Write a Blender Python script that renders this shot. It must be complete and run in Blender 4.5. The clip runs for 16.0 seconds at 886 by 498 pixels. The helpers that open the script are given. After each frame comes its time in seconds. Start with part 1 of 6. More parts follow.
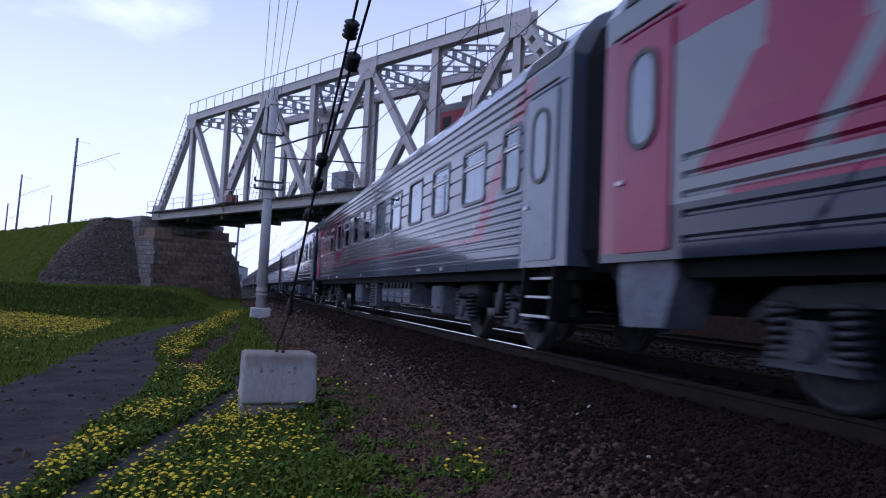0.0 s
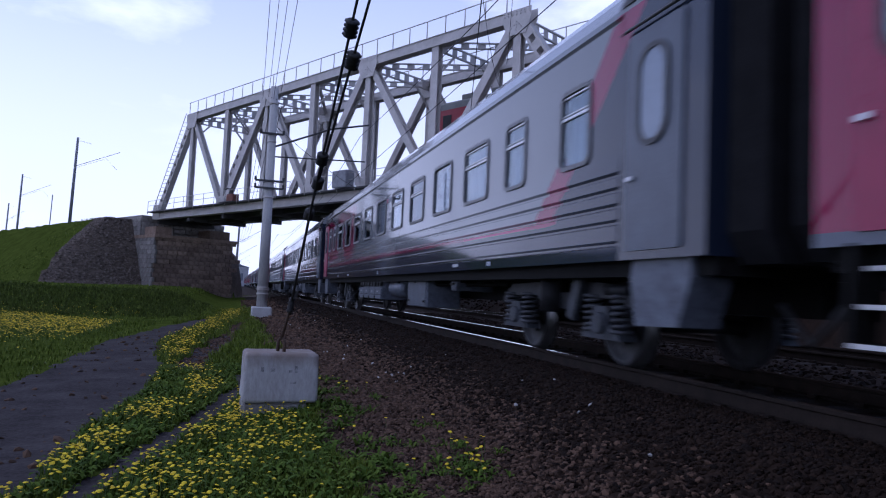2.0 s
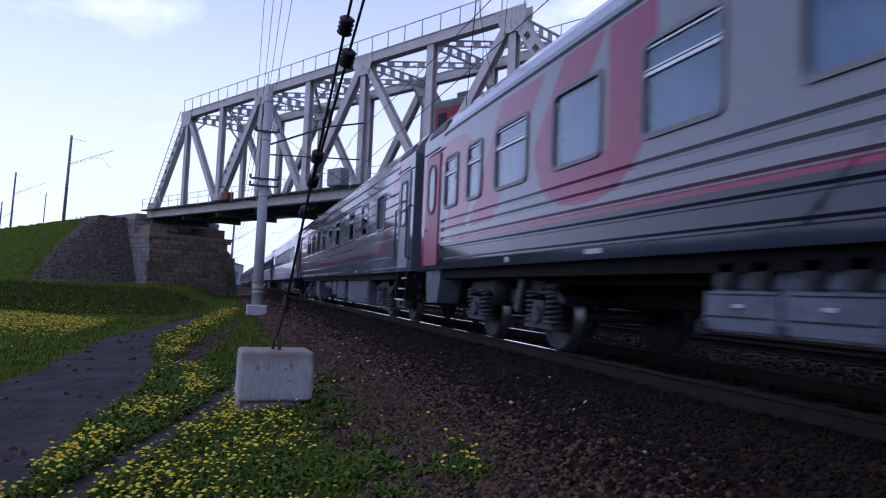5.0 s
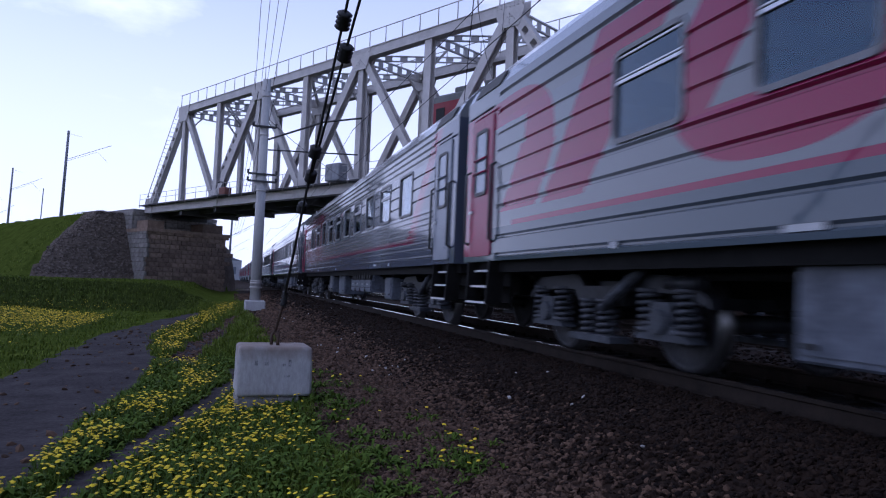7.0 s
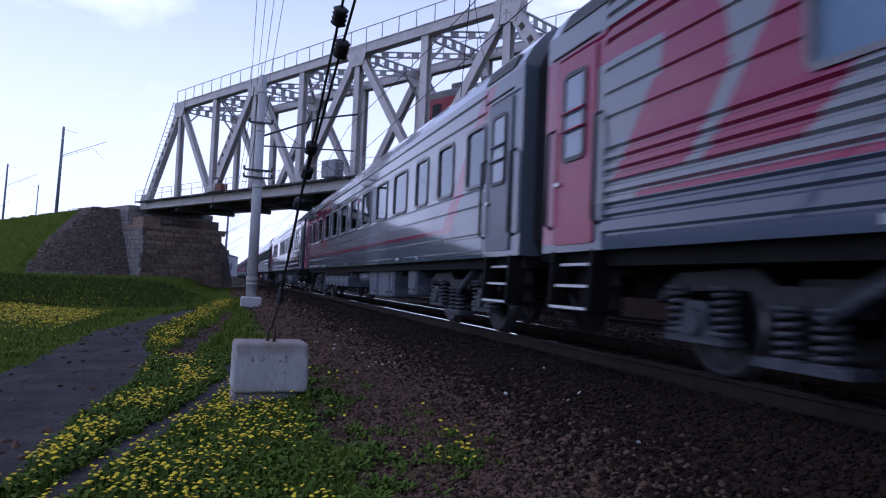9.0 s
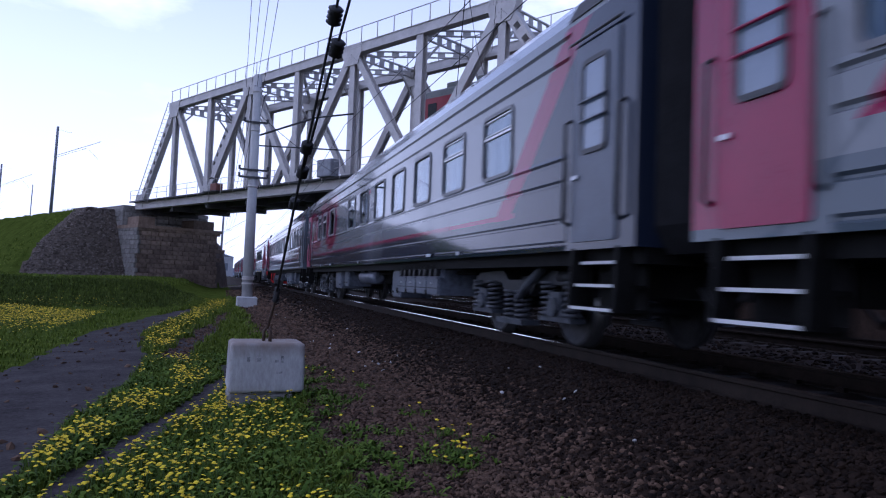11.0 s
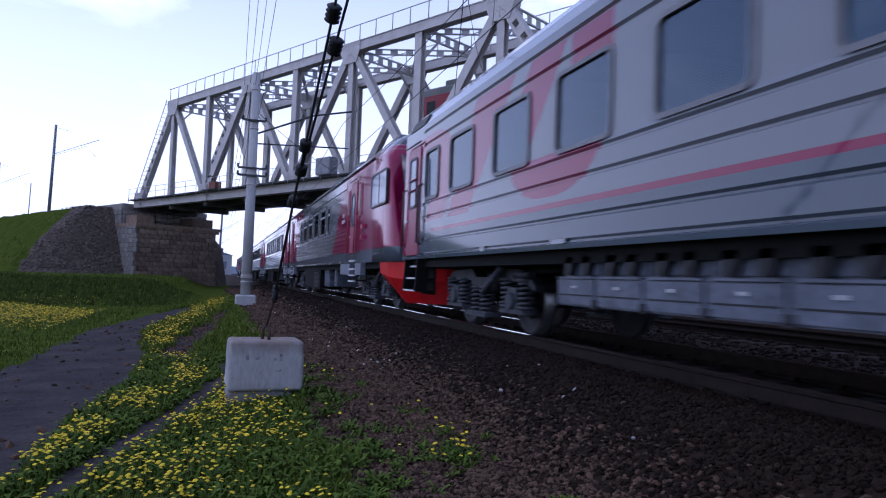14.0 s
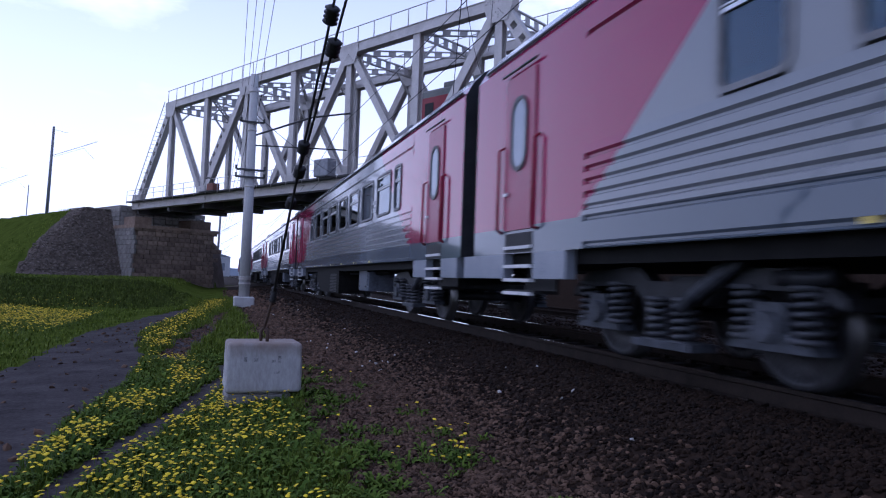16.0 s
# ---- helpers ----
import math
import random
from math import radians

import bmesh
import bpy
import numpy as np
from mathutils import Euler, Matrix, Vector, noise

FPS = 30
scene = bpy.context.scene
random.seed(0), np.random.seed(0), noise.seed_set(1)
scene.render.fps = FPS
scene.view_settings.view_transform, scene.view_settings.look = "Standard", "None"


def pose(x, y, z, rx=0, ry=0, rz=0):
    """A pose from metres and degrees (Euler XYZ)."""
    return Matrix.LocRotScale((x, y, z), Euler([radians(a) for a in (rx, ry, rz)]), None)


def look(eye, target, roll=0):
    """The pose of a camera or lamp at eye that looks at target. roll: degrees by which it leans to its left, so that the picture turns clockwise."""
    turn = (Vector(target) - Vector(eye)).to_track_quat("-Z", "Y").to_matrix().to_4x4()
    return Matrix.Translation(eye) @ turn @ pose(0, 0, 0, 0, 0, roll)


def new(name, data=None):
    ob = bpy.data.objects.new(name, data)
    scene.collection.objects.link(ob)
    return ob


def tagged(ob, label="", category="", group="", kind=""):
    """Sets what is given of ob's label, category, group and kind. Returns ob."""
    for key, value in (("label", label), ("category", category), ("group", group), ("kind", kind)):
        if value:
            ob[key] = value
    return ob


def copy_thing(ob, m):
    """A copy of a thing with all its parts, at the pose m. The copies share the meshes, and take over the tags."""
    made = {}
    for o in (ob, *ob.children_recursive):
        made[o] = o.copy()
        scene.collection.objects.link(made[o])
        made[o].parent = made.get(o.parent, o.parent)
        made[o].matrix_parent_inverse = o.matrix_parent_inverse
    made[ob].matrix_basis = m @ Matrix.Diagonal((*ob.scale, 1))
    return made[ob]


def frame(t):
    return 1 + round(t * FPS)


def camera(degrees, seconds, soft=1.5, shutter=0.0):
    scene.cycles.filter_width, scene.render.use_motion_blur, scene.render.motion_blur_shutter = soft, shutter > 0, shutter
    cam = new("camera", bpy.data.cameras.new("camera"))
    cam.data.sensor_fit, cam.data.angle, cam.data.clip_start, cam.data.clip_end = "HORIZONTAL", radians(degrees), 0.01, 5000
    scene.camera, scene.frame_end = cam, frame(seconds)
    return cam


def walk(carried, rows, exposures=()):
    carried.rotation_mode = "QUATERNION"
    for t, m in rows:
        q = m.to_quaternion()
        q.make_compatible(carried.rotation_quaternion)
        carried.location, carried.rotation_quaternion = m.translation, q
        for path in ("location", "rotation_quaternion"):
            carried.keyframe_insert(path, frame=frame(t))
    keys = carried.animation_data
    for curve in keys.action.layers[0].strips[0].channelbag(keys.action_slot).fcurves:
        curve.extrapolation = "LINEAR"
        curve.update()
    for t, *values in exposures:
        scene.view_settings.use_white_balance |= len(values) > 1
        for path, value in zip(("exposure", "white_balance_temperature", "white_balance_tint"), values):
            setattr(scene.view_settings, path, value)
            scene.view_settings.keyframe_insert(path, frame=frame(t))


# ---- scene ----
# ---------- camera ----------
cam = camera(65.45, 16.0, soft=1.15, shutter=0.28)
EYE = (-5.032, 0.0, 0.719)
walk(cam, [
    (0, pose(*EYE, 93.820, -2.673, -16.800)),
    (0.5, pose(*EYE, 93.734, -2.702, -16.719)),
    (1, pose(*EYE, 93.795, -2.574, -16.669)),
    (1.5, pose(*EYE, 93.730, -2.569, -16.740)),
    (2, pose(*EYE, 93.703, -2.526, -16.734)),
    (2.5, pose(*EYE, 93.662, -2.496, -16.730)),
    (3, pose(*EYE, 93.544, -2.388, -16.764)),
    (3.5, pose(*EYE, 93.494, -2.430, -16.901)),
    (4, pose(*EYE, 93.640, -2.527, -17.043)),
    (6.5, pose(*EYE, 93.241, -2.291, -17.233)),
    (7, pose(*EYE, 93.148, -2.352, -17.267)),
    (7.5, pose(*EYE, 93.008, -2.258, -17.369)),
    (8, pose(*EYE, 92.963, -2.285, -17.443)),
    (8.5, pose(*EYE, 92.975, -2.312, -17.447)),
    (9, pose(*EYE, 92.856, -2.337, -17.558)),
    (11.5, pose(*EYE, 92.776, -2.059, -17.993)),
    (12, pose(*EYE, 92.596, -1.946, -18.014)),
    (12.5, pose(*EYE, 92.577, -2.010, -17.987)),
    (13, pose(*EYE, 92.576, -2.071, -17.935)),
    (13.5, pose(*EYE, 92.619, -2.160, -17.926)),
    (14, pose(*EYE, 92.647, -2.094, -17.989)),
    (14.5, pose(*EYE, 92.634, -1.927, -18.028)),
    (15, pose(*EYE, 92.719, -2.113, -18.042)),
    (15.5, pose(*EYE, 92.709, -2.042, -18.061)),
    (16, pose(*EYE, 92.779, -2.027, -18.125)),
], exposures=[(0.0, -0.06, 5160, 28), (4.2, -0.04, 5160, 28), (9.2, 0.02, 5150, 28), (11.3, 0.14, 5130, 28), (16.0, 0.16, 5130, 28)])

# ---------- world, sun ----------
SUN_AZ, SUN_EL = -62.0, 58.0          # degrees from +y towards +x, degrees up


def nd(nt, kind, **values):
    n = nt.nodes.new(kind)
    for key, value in values.items():
        if key in n.inputs:
            n.inputs[key].default_value = value
    return n


def build_world():
    w = bpy.data.worlds.new("sky")
    scene.world = w
    w.use_nodes = True
    nt = w.node_tree
    nt.nodes.clear()
    sky = nt.nodes.new("ShaderNodeTexSky")
    sky.sky_type = "NISHITA"
    sky.sun_disc = False
    sky.sun_elevation, sky.sun_rotation = radians(SUN_EL), radians(SUN_AZ)
    sky.air_density, sky.dust_density = 1.0, 0.4
    coord = nt.nodes.new("ShaderNodeTexCoord")
    squash = nt.nodes.new("ShaderNodeMapping")
    squash.inputs["Scale"].default_value = (1.0, 1.0, 2.6)
    nt.links.new(coord.outputs["Generated"], squash.inputs["Vector"])
    noise_a = nt.nodes.new("ShaderNodeTexNoise")
    noise_a.inputs["Scale"].default_value = 3.1
    noise_a.inputs["Detail"].default_value = 7
    noise_a.inputs["Roughness"].default_value = 0.55
    nt.links.new(squash.outputs[0], noise_a.inputs["Vector"])
    ramp = nt.nodes.new("ShaderNodeValToRGB")
    ramp.color_ramp.elements[0].position, ramp.color_ramp.elements[1].position = 0.56, 0.74
    nt.links.new(noise_a.outputs["Fac"], ramp.inputs[0])
    mix = nt.nodes.new("ShaderNodeMix")
    mix.data_type = "RGBA"
    mix.inputs["B"].default_value = CLOUD
    nt.links.new(ramp.outputs[0], mix.inputs["Factor"])
    nt.links.new(sky.outputs[0], mix.inputs["A"])
    # thin overall haze that whitens the blue
    haze = nt.nodes.new("ShaderNodeMix")
    haze.data_type = "RGBA"
    # thicker towards the horizon, thin overhead
    height = nt.nodes.new("ShaderNodeSeparateXYZ")
    nt.links.new(coord.outputs["Generated"], height.inputs[0])
    thick = nt.nodes.new("ShaderNodeMapRange")
    thick.interpolation_type = "SMOOTHERSTEP"
    for key, value in (("From Min", 0.0), ("From Max", HAZE_TOP), ("To Min", HAZE[0]), ("To Max", HAZE[1])):
        thick.inputs[key].default_value = value
    nt.links.new(height.outputs["Z"], thick.inputs["Value"])
    # and brighter on the sun's side of the sky
    towards = nt.nodes.new("ShaderNodeVectorMath")
    towards.operation = "DOT_PRODUCT"
    towards.inputs[1].default_value = (math.sin(radians(SUN_AZ)), math.cos(radians(SUN_AZ)), 0.0)
    nt.links.new(coord.outputs["Generated"], towards.inputs[0])
    glow = nt.nodes.new("ShaderNodeMapRange")
    glow.interpolation_type = "SMOOTHSTEP"
    for key, value in (("From Min", -0.85), ("From Max", 0.10), ("To Min", 0.25), ("To Max", 1.0)):
        glow.inputs[key].default_value = value
    nt.links.new(towards.outputs["Value"], glow.inputs["Value"])
    amount = nt.nodes.new("ShaderNodeMath")
    amount.operation = "MULTIPLY"
    nt.links.new(thick.outputs[0], amount.inputs[0])
    nt.links.new(glow.outputs[0], amount.inputs[1])
    nt.links.new(amount.outputs[0], haze.inputs["Factor"])
    haze.inputs["B"].default_value = HAZE_COLOUR
    nt.links.new(mix.outputs["Result"], haze.inputs["A"])
    bg = nt.nodes.new("ShaderNodeBackground")
    bg.inputs["Strength"].default_value = SKY_STRENGTH
    out = nt.nodes.new("ShaderNodeOutputWorld")
    nt.links.new(haze.outputs["Result"], bg.inputs["Color"])
    nt.links.new(bg.outputs[0], out.inputs[0])


CLOUD = (11.5, 11.6, 11.8, 1)
HAZE, HAZE_TOP, HAZE_COLOUR = (0.95, 0.34), 0.58, (9.5, 9.7, 10.2, 1)
SKY_STRENGTH = 0.115
build_world()
sun = new("sun", bpy.data.lights.new("sun", "SUN"))
sun.data.energy, sun.data.angle, sun.data.color = 0.35, radians(40), (1.0, 0.96, 0.90)
az, el = radians(SUN_AZ), radians(SUN_EL)
sun.matrix_basis = look((math.sin(az) * math.cos(el) * 90, math.cos(az) * math.cos(el) * 90, math.sin(el) * 90), (0, 0, 0))


# ---------- materials ----------
def surface(name, dark, light, scale=3.0, rough=0.7, metal=0.0, bump=0.0, fine=40.0, spec=0.5, vary=0.0, stretch=(1, 1, 1), coat=0.0):
    """A two-scale mottled surface between two colours, with a fine bump."""
    m = bpy.data.materials.new(name)
    m.use_nodes = True
    nt = m.node_tree
    b = nt.nodes["Principled BSDF"]
    coord = nt.nodes.new("ShaderNodeTexCoord")
    mp = nt.nodes.new("ShaderNodeMapping")
    mp.inputs["Scale"].default_value = stretch
    nt.links.new(coord.outputs["Object"], mp.inputs["Vector"])
    big = nd(nt, "ShaderNodeTexNoise", Scale=scale, Detail=5.0, Roughness=0.6)
    small = nd(nt, "ShaderNodeTexNoise", Scale=fine, Detail=3.0, Roughness=0.7)
    for n in (big, small):
        nt.links.new(mp.outputs[0], n.inputs["Vector"])
    add = nt.nodes.new("ShaderNodeMath")
    add.operation = "MULTIPLY_ADD"
    add.inputs[1].default_value = 0.45
    nt.links.new(small.outputs["Fac"], add.inputs[0])
    half = nt.nodes.new("ShaderNodeMath")
    half.operation = "MULTIPLY"
    half.inputs[1].default_value = 0.55
    nt.links.new(big.outputs["Fac"], half.inputs[0])
    nt.links.new(half.outputs[0], add.inputs[2])
    ramp = nt.nodes.new("ShaderNodeValToRGB")
    ramp.color_ramp.elements[0].position, ramp.color_ramp.elements[1].position = 0.36, 0.64
    ramp.color_ramp.elements[0].color, ramp.color_ramp.elements[1].color = (*dark, 1), (*light, 1)
    nt.links.new(add.outputs[0], ramp.inputs[0])
    colour = ramp.outputs[0]
    if vary:
        info = nt.nodes.new("ShaderNodeObjectInfo")
        hsv = nt.nodes.new("ShaderNodeHueSaturation")
        mr = nd(nt, "ShaderNodeMapRange")
        mr.inputs["To Min"].default_value, mr.inputs["To Max"].default_value = 1 - vary, 1 + vary
        nt.links.new(info.outputs["Random"], mr.inputs["Value"])
        nt.links.new(mr.outputs[0], hsv.inputs["Value"])
        nt.links.new(colour, hsv.inputs["Color"])
        colour = hsv.outputs[0]
    nt.links.new(colour, b.inputs["Base Color"])
    b.inputs["Metallic"].default_value = metal
    b.inputs["Specular IOR Level"].default_value = spec
    rr = nd(nt, "ShaderNodeMapRange")
    rr.inputs["To Min"].default_value, rr.inputs["To Max"].default_value = max(rough - 0.1, 0.02), min(rough + 0.1, 1)
    nt.links.new(add.outputs[0], rr.inputs["Value"])
    nt.links.new(rr.outputs[0], b.inputs["Roughness"])
    if coat:
        b.inputs["Coat Weight"].default_value = coat
        b.inputs["Coat Roughness"].default_value = 0.1
    if bump:
        bp = nt.nodes.new("ShaderNodeBump")
        bp.inputs["Strength"].default_value, bp.inputs["Distance"].default_value = 0.6, bump
        nt.links.new(add.outputs[0], bp.inputs["Height"])
        nt.links.new(bp.outputs[0], b.inputs["Normal"])
    return m


M_STEEL = surface("bridge_paint", (0.37, 0.345, 0.325), (0.53, 0.50, 0.48), 1.2, 0.55, 0.1, 0.002, 25)
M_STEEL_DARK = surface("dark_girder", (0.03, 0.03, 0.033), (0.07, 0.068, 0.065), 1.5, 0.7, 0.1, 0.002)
M_RUST = surface("rusty_steel", (0.012, 0.009, 0.007), (0.030, 0.022, 0.017), 6, 0.85, 0.0, 0.001, 60, spec=0.15)
M_BROWNRUST = surface("brown_rust", (0.035, 0.022, 0.015), (0.10, 0.062, 0.042), 9, 0.8, 0.1, 0.002, 60)
M_RAILTOP = surface("polished_rail", (0.6, 0.6, 0.6), (0.75, 0.75, 0.74), 5, 0.10, 1.0)
M_CONC = surface("concrete", (0.36, 0.35, 0.35), (0.5, 0.49, 0.49), 3.0, 0.85, 0, 0.004, 45, vary=0.08)
M_CONC_DARK = surface("old_concrete", (0.14, 0.135, 0.13), (0.26, 0.25, 0.24), 3.0, 0.9, 0, 0.005, 30)
M_STONE = surface("abutment_stone", (0.125, 0.090, 0.068), (0.26, 0.192, 0.150), 2.2, 0.9, 0, 0.02, 14, vary=0.3, spec=0.1)
M_STONE_LIGHT = surface("wing_stone", (0.12, 0.11, 0.10), (0.25, 0.23, 0.21), 2.2, 0.9, 0, 0.02, 14, vary=0.25)
M_PITCH = surface("pitched_stone", (0.030, 0.028, 0.027), (0.065, 0.061, 0.058), 2.2, 0.95, 0, 0.02, 14, vary=0.35, spec=0.1)
M_COBBLE = surface("slope_cobble", (0.056, 0.043, 0.034), (0.122, 0.099, 0.081), 1.6, 0.9, 0, 0.02, 10, vary=0.3, spec=0.1)
M_BALLAST = surface("ballast_bed", (0.011, 0.0065, 0.0042), (0.030, 0.0185, 0.0125), 9.0, 0.95, 0, 0.04, 34, spec=0.1)
M_PEBBLE = surface("ballast_stone", (0.045, 0.034, 0.030), (0.12, 0.092, 0.08), 18, 0.92, 0, 0.004, 90)
M_DIRT = surface("dirt_path", (0.026, 0.023, 0.0235), (0.074, 0.066, 0.066), 1.5, 1.0, 0, 0.03, 22, spec=0.02)
M_GRASSBED = surface("grass_bed", (0.026, 0.042, 0.006), (0.078, 0.100, 0.018), 1.4, 1.0, 0, 0.05, 16, spec=0.0)
M_SLEEPER = surface("sleeper_concrete", (0.02, 0.016, 0.014), (0.05, 0.042, 0.036), 4, 0.95, 0, 0.004, spec=0.1)
M_IRON = surface("black_iron", (0.012, 0.012, 0.013), (0.03, 0.03, 0.032), 8, 0.6, 0.4, 0.001)
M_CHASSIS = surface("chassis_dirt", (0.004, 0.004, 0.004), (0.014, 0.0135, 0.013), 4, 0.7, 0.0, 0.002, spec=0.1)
M_BOGIE = surface("bogie_paint", (0.006, 0.0065, 0.008), (0.034, 0.036, 0.042), 6, 0.5, 0.0, 0.002, spec=0.25)
M_SPRING = surface("spring_steel", (0.014, 0.015, 0.018), (0.078, 0.083, 0.096), 7, 0.45, 0.0, 0.001, spec=0.3)
M_WHEEL = surface("wheel_steel", (0.014, 0.014, 0.016), (0.050, 0.050, 0.054), 5, 0.5, 0.1, 0.001, spec=0.25)
M_TREAD = surface("wheel_tread", (0.10, 0.10, 0.10), (0.18, 0.18, 0.18), 5, 0.35, 0.9)
M_RUBBER = surface("gangway_rubber", (0.008, 0.008, 0.009), (0.020, 0.020, 0.022), 4, 0.7, 0, 0.003, spec=0.15)


# ---------- mesh helpers ----------
def part(name, bm, material, parent=None, label="", smooth=False):
    me = bpy.data.meshes.new(name)
    if smooth:
        for f in bm.faces:
            f.smooth = True
    bm.to_mesh(me)
    bm.free()
    for m in (material if isinstance(material, (list, tuple)) else [material]):
        me.materials.append(m)
    ob = new(name, me)
    if parent is not None:
        ob.parent = parent
    if label:
        ob["label"] = label
    return ob


def thing(name, m, label, category, group="", kind=""):
    ob = new(name)
    ob.empty_display_size = 0.3
    ob.matrix_basis = m
    return tagged(ob, label, category, group, kind)


def box(bm, x0, x1, y0, y1, z0, z1, mat=0):
    v = [bm.verts.new((x, y, z)) for x in (x0, x1) for y in (y0, y1) for z in (z0, z1)]
    out = []
    for a in ((0, 1, 3, 2), (4, 6, 7, 5), (0, 4, 5, 1), (2, 3, 7, 6), (0, 2, 6, 4), (1, 5, 7, 3)):
        f = bm.faces.new([v[i] for i in a])
        f.material_index = mat
        out.append(f)
    return v, out


def boxes(*rows):
    bm = bmesh.new()
    for r in rows:
        box(bm, *r)
    return bm


def bevelled(bm, w, seg=1):
    bmesh.ops.recalc_face_normals(bm, faces=bm.faces[:])
    bmesh.ops.bevel(bm, geom=bm.edges[:], offset=w, segments=seg, profile=0.5, affect="EDGES", clamp_overlap=True)
    return bm


def beam(bm, a, b, w, h, up=(0, 0, 1), mat=0):
    """A bar of section w x h from a to b; h lies along up."""
    a, b = Vector(a), Vector(b)
    d = (b - a).normalized()
    side = d.cross(Vector(up)).normalized()
    top = side.cross(d).normalized()
    ring = []
    for p in (a, b):
        ring.append([bm.verts.new(p + side * sx * w / 2 + top * sz * h / 2) for sx, sz in ((-1, -1), (1, -1), (1, 1), (-1, 1))])
    faces = [ring[0][::-1], ring[1]]
    for i in range(4):
        j = (i + 1) % 4
        faces.append([ring[0][i], ring[0][j], ring[1][j], ring[1][i]])
    for f in faces:
        bm.faces.new(f).material_index = mat


def tube(bm, pts, radii, n=8, mat=0, caps=True):
    """A round bar through pts; radii is one number or one for each point."""
    pts = [Vector(p) for p in pts]
    if not isinstance(radii, (list, tuple)):
        radii = [radii] * len(pts)
    rings = []
    side = None
    for i, p in enumerate(pts):
        d = (pts[min(i + 1, len(pts) - 1)] - pts[max(i - 1, 0)]).normalized()
        ref = Vector((0, 0, 1)) if abs(d.z) < 0.95 else Vector((1, 0, 0))
        if side is None:
            side = d.cross(ref).normalized()
        else:
            side = (side - d * side.dot(d)).normalized()
        up = d.cross(side)
        rings.append([bm.verts.new(p + (side * math.cos(a) + up * math.sin(a)) * radii[i]) for a in (math.tau * k / n for k in range(n))])
    for r0, r1 in zip(rings, rings[1:]):
        for k in range(n):
            f = bm.faces.new((r0[k], r0[(k + 1) % n], r1[(k + 1) % n], r1[k]))
            f.material_index, f.smooth = mat, True
    if caps:
        bm.faces.new(rings[0][::-1]).material_index = mat
        bm.faces.new(rings[-1]).material_index = mat


def prism(bm, outline, axis, a, b, mat=0):
    """Extrudes a closed outline of (u, v) along axis 0, 1 or 2 from a to b."""
    def at(u, v, w):
        return ((w, u, v), (u, w, v), (u, v, w))[axis]
    r0 = [bm.verts.new(at(u, v, a)) for u, v in outline]
    r1 = [bm.verts.new(at(u, v, b)) for u, v in outline]
    n = len(outline)
    fs = [bm.faces.new(r0), bm.faces.new(r1[::-1])]
    for i in range(n):
        j = (i + 1) % n
        fs.append(bm.faces.new((r0[i], r1[i], r1[j], r0[j])))
    for f in fs:
        f.material_index = mat
    bmesh.ops.recalc_face_normals(bm, faces=fs)
    return fs


# ---------- ground ----------
def smooth(a, b, v):
    t = min(max((v - a) / (b - a), 0), 1)
    return t * t * (3 - 2 * t)


BR_O = Vector((-9.501, 66.125, 15.76))           # top node 0 of the near truss
BR_D = Vector((0.4910, -0.8712, 0.0))            # along the bridge, towards higher node numbers
BR_N = Vector((0.8712, 0.4910, 0.0))             # across the bridge, away from the camera
PANEL, TRUSS_W = 6.2, 5.7


def bridge_coords(x, y):
    p = Vector((x - BR_O.x, y - BR_O.y, 0))
    return p.dot(BR_D) / PANEL, p.dot(BR_N)


def bridge_point(s, w, z):
    p = BR_O + BR_D * (PANEL * s) + BR_N * w
    return Vector((p.x, p.y, z))


def bank(x, y):
    """Height of the embankments that carry the upper railway, below 0 away from them."""
    s, w = bridge_coords(x, y)
    out = max(0.0, TRUSS_W / 2 - w - 6.5, w - TRUSS_W / 2 - 3.9)
    if s < 3:
        return 7.0 - math.hypot(out / 1.15, max(0.0, (s + 1.47) * PANEL) * 1.9)
    return 6.75 - math.hypot(out, max(0.0, (7.9 - s) * PANEL)) / 1.6


def ground_z(x, y):
    z = -0.21 - 0.31 * smooth(-1.7, -3.2, x) - 0.14 * smooth(-3.2, -5.4, x) - 0.12 * smooth(-6.0, -8.5, x)
    z += 0.05 * smooth(-2.3, -1.6, x) * (1 - smooth(-0.95, -0.82, x))
    z -= 0.30 * smooth(6.9, 8.0, x)
    z += 1.1 * smooth(8.3, 10.2, x) * (1 - smooth(42, 60, y))
    z += 0.10 * math.sin(x * 0.31 + 1.3) * math.sin(y * 0.17) * smooth(-8, -14, x)
    z += 0.95 * smooth(-5.6, -9.0, x) * smooth(28.5, 40, y)
    b = bank(x, y) - 7.0 * smooth(-5.2, -3.2, x) * (1 - smooth(8.0, 9.0, x))
    if b > 0 and not -3.0 < x < 9.0:
        z = max(z, b - 0.4)
    return z


def path_edges(y):
    """Left and right edge of the dirt path at y."""
    right = -6.28 + 0.045 * (y - 5) if y < 11 else -6.01 - 0.10 * (y - 11) if y < 17 else -6.61 + 0.075 * (y - 17)
    left = -7.95 - 0.10 * math.sin(y * 0.35) + (0.17 * (y - 18) if y > 18 else 0)
    wob = 0.14 * noise.noise((y * 0.8, 3.1, 0)) + 0.10 * noise.noise((y * 2.3, 7.7, 0))
    return left + wob, right + wob


def rut(y):
    return -5.98 + 0.225 * (y - 4.5) if y < 9.5 else -4.86 + 0.01 * (y - 9.5)


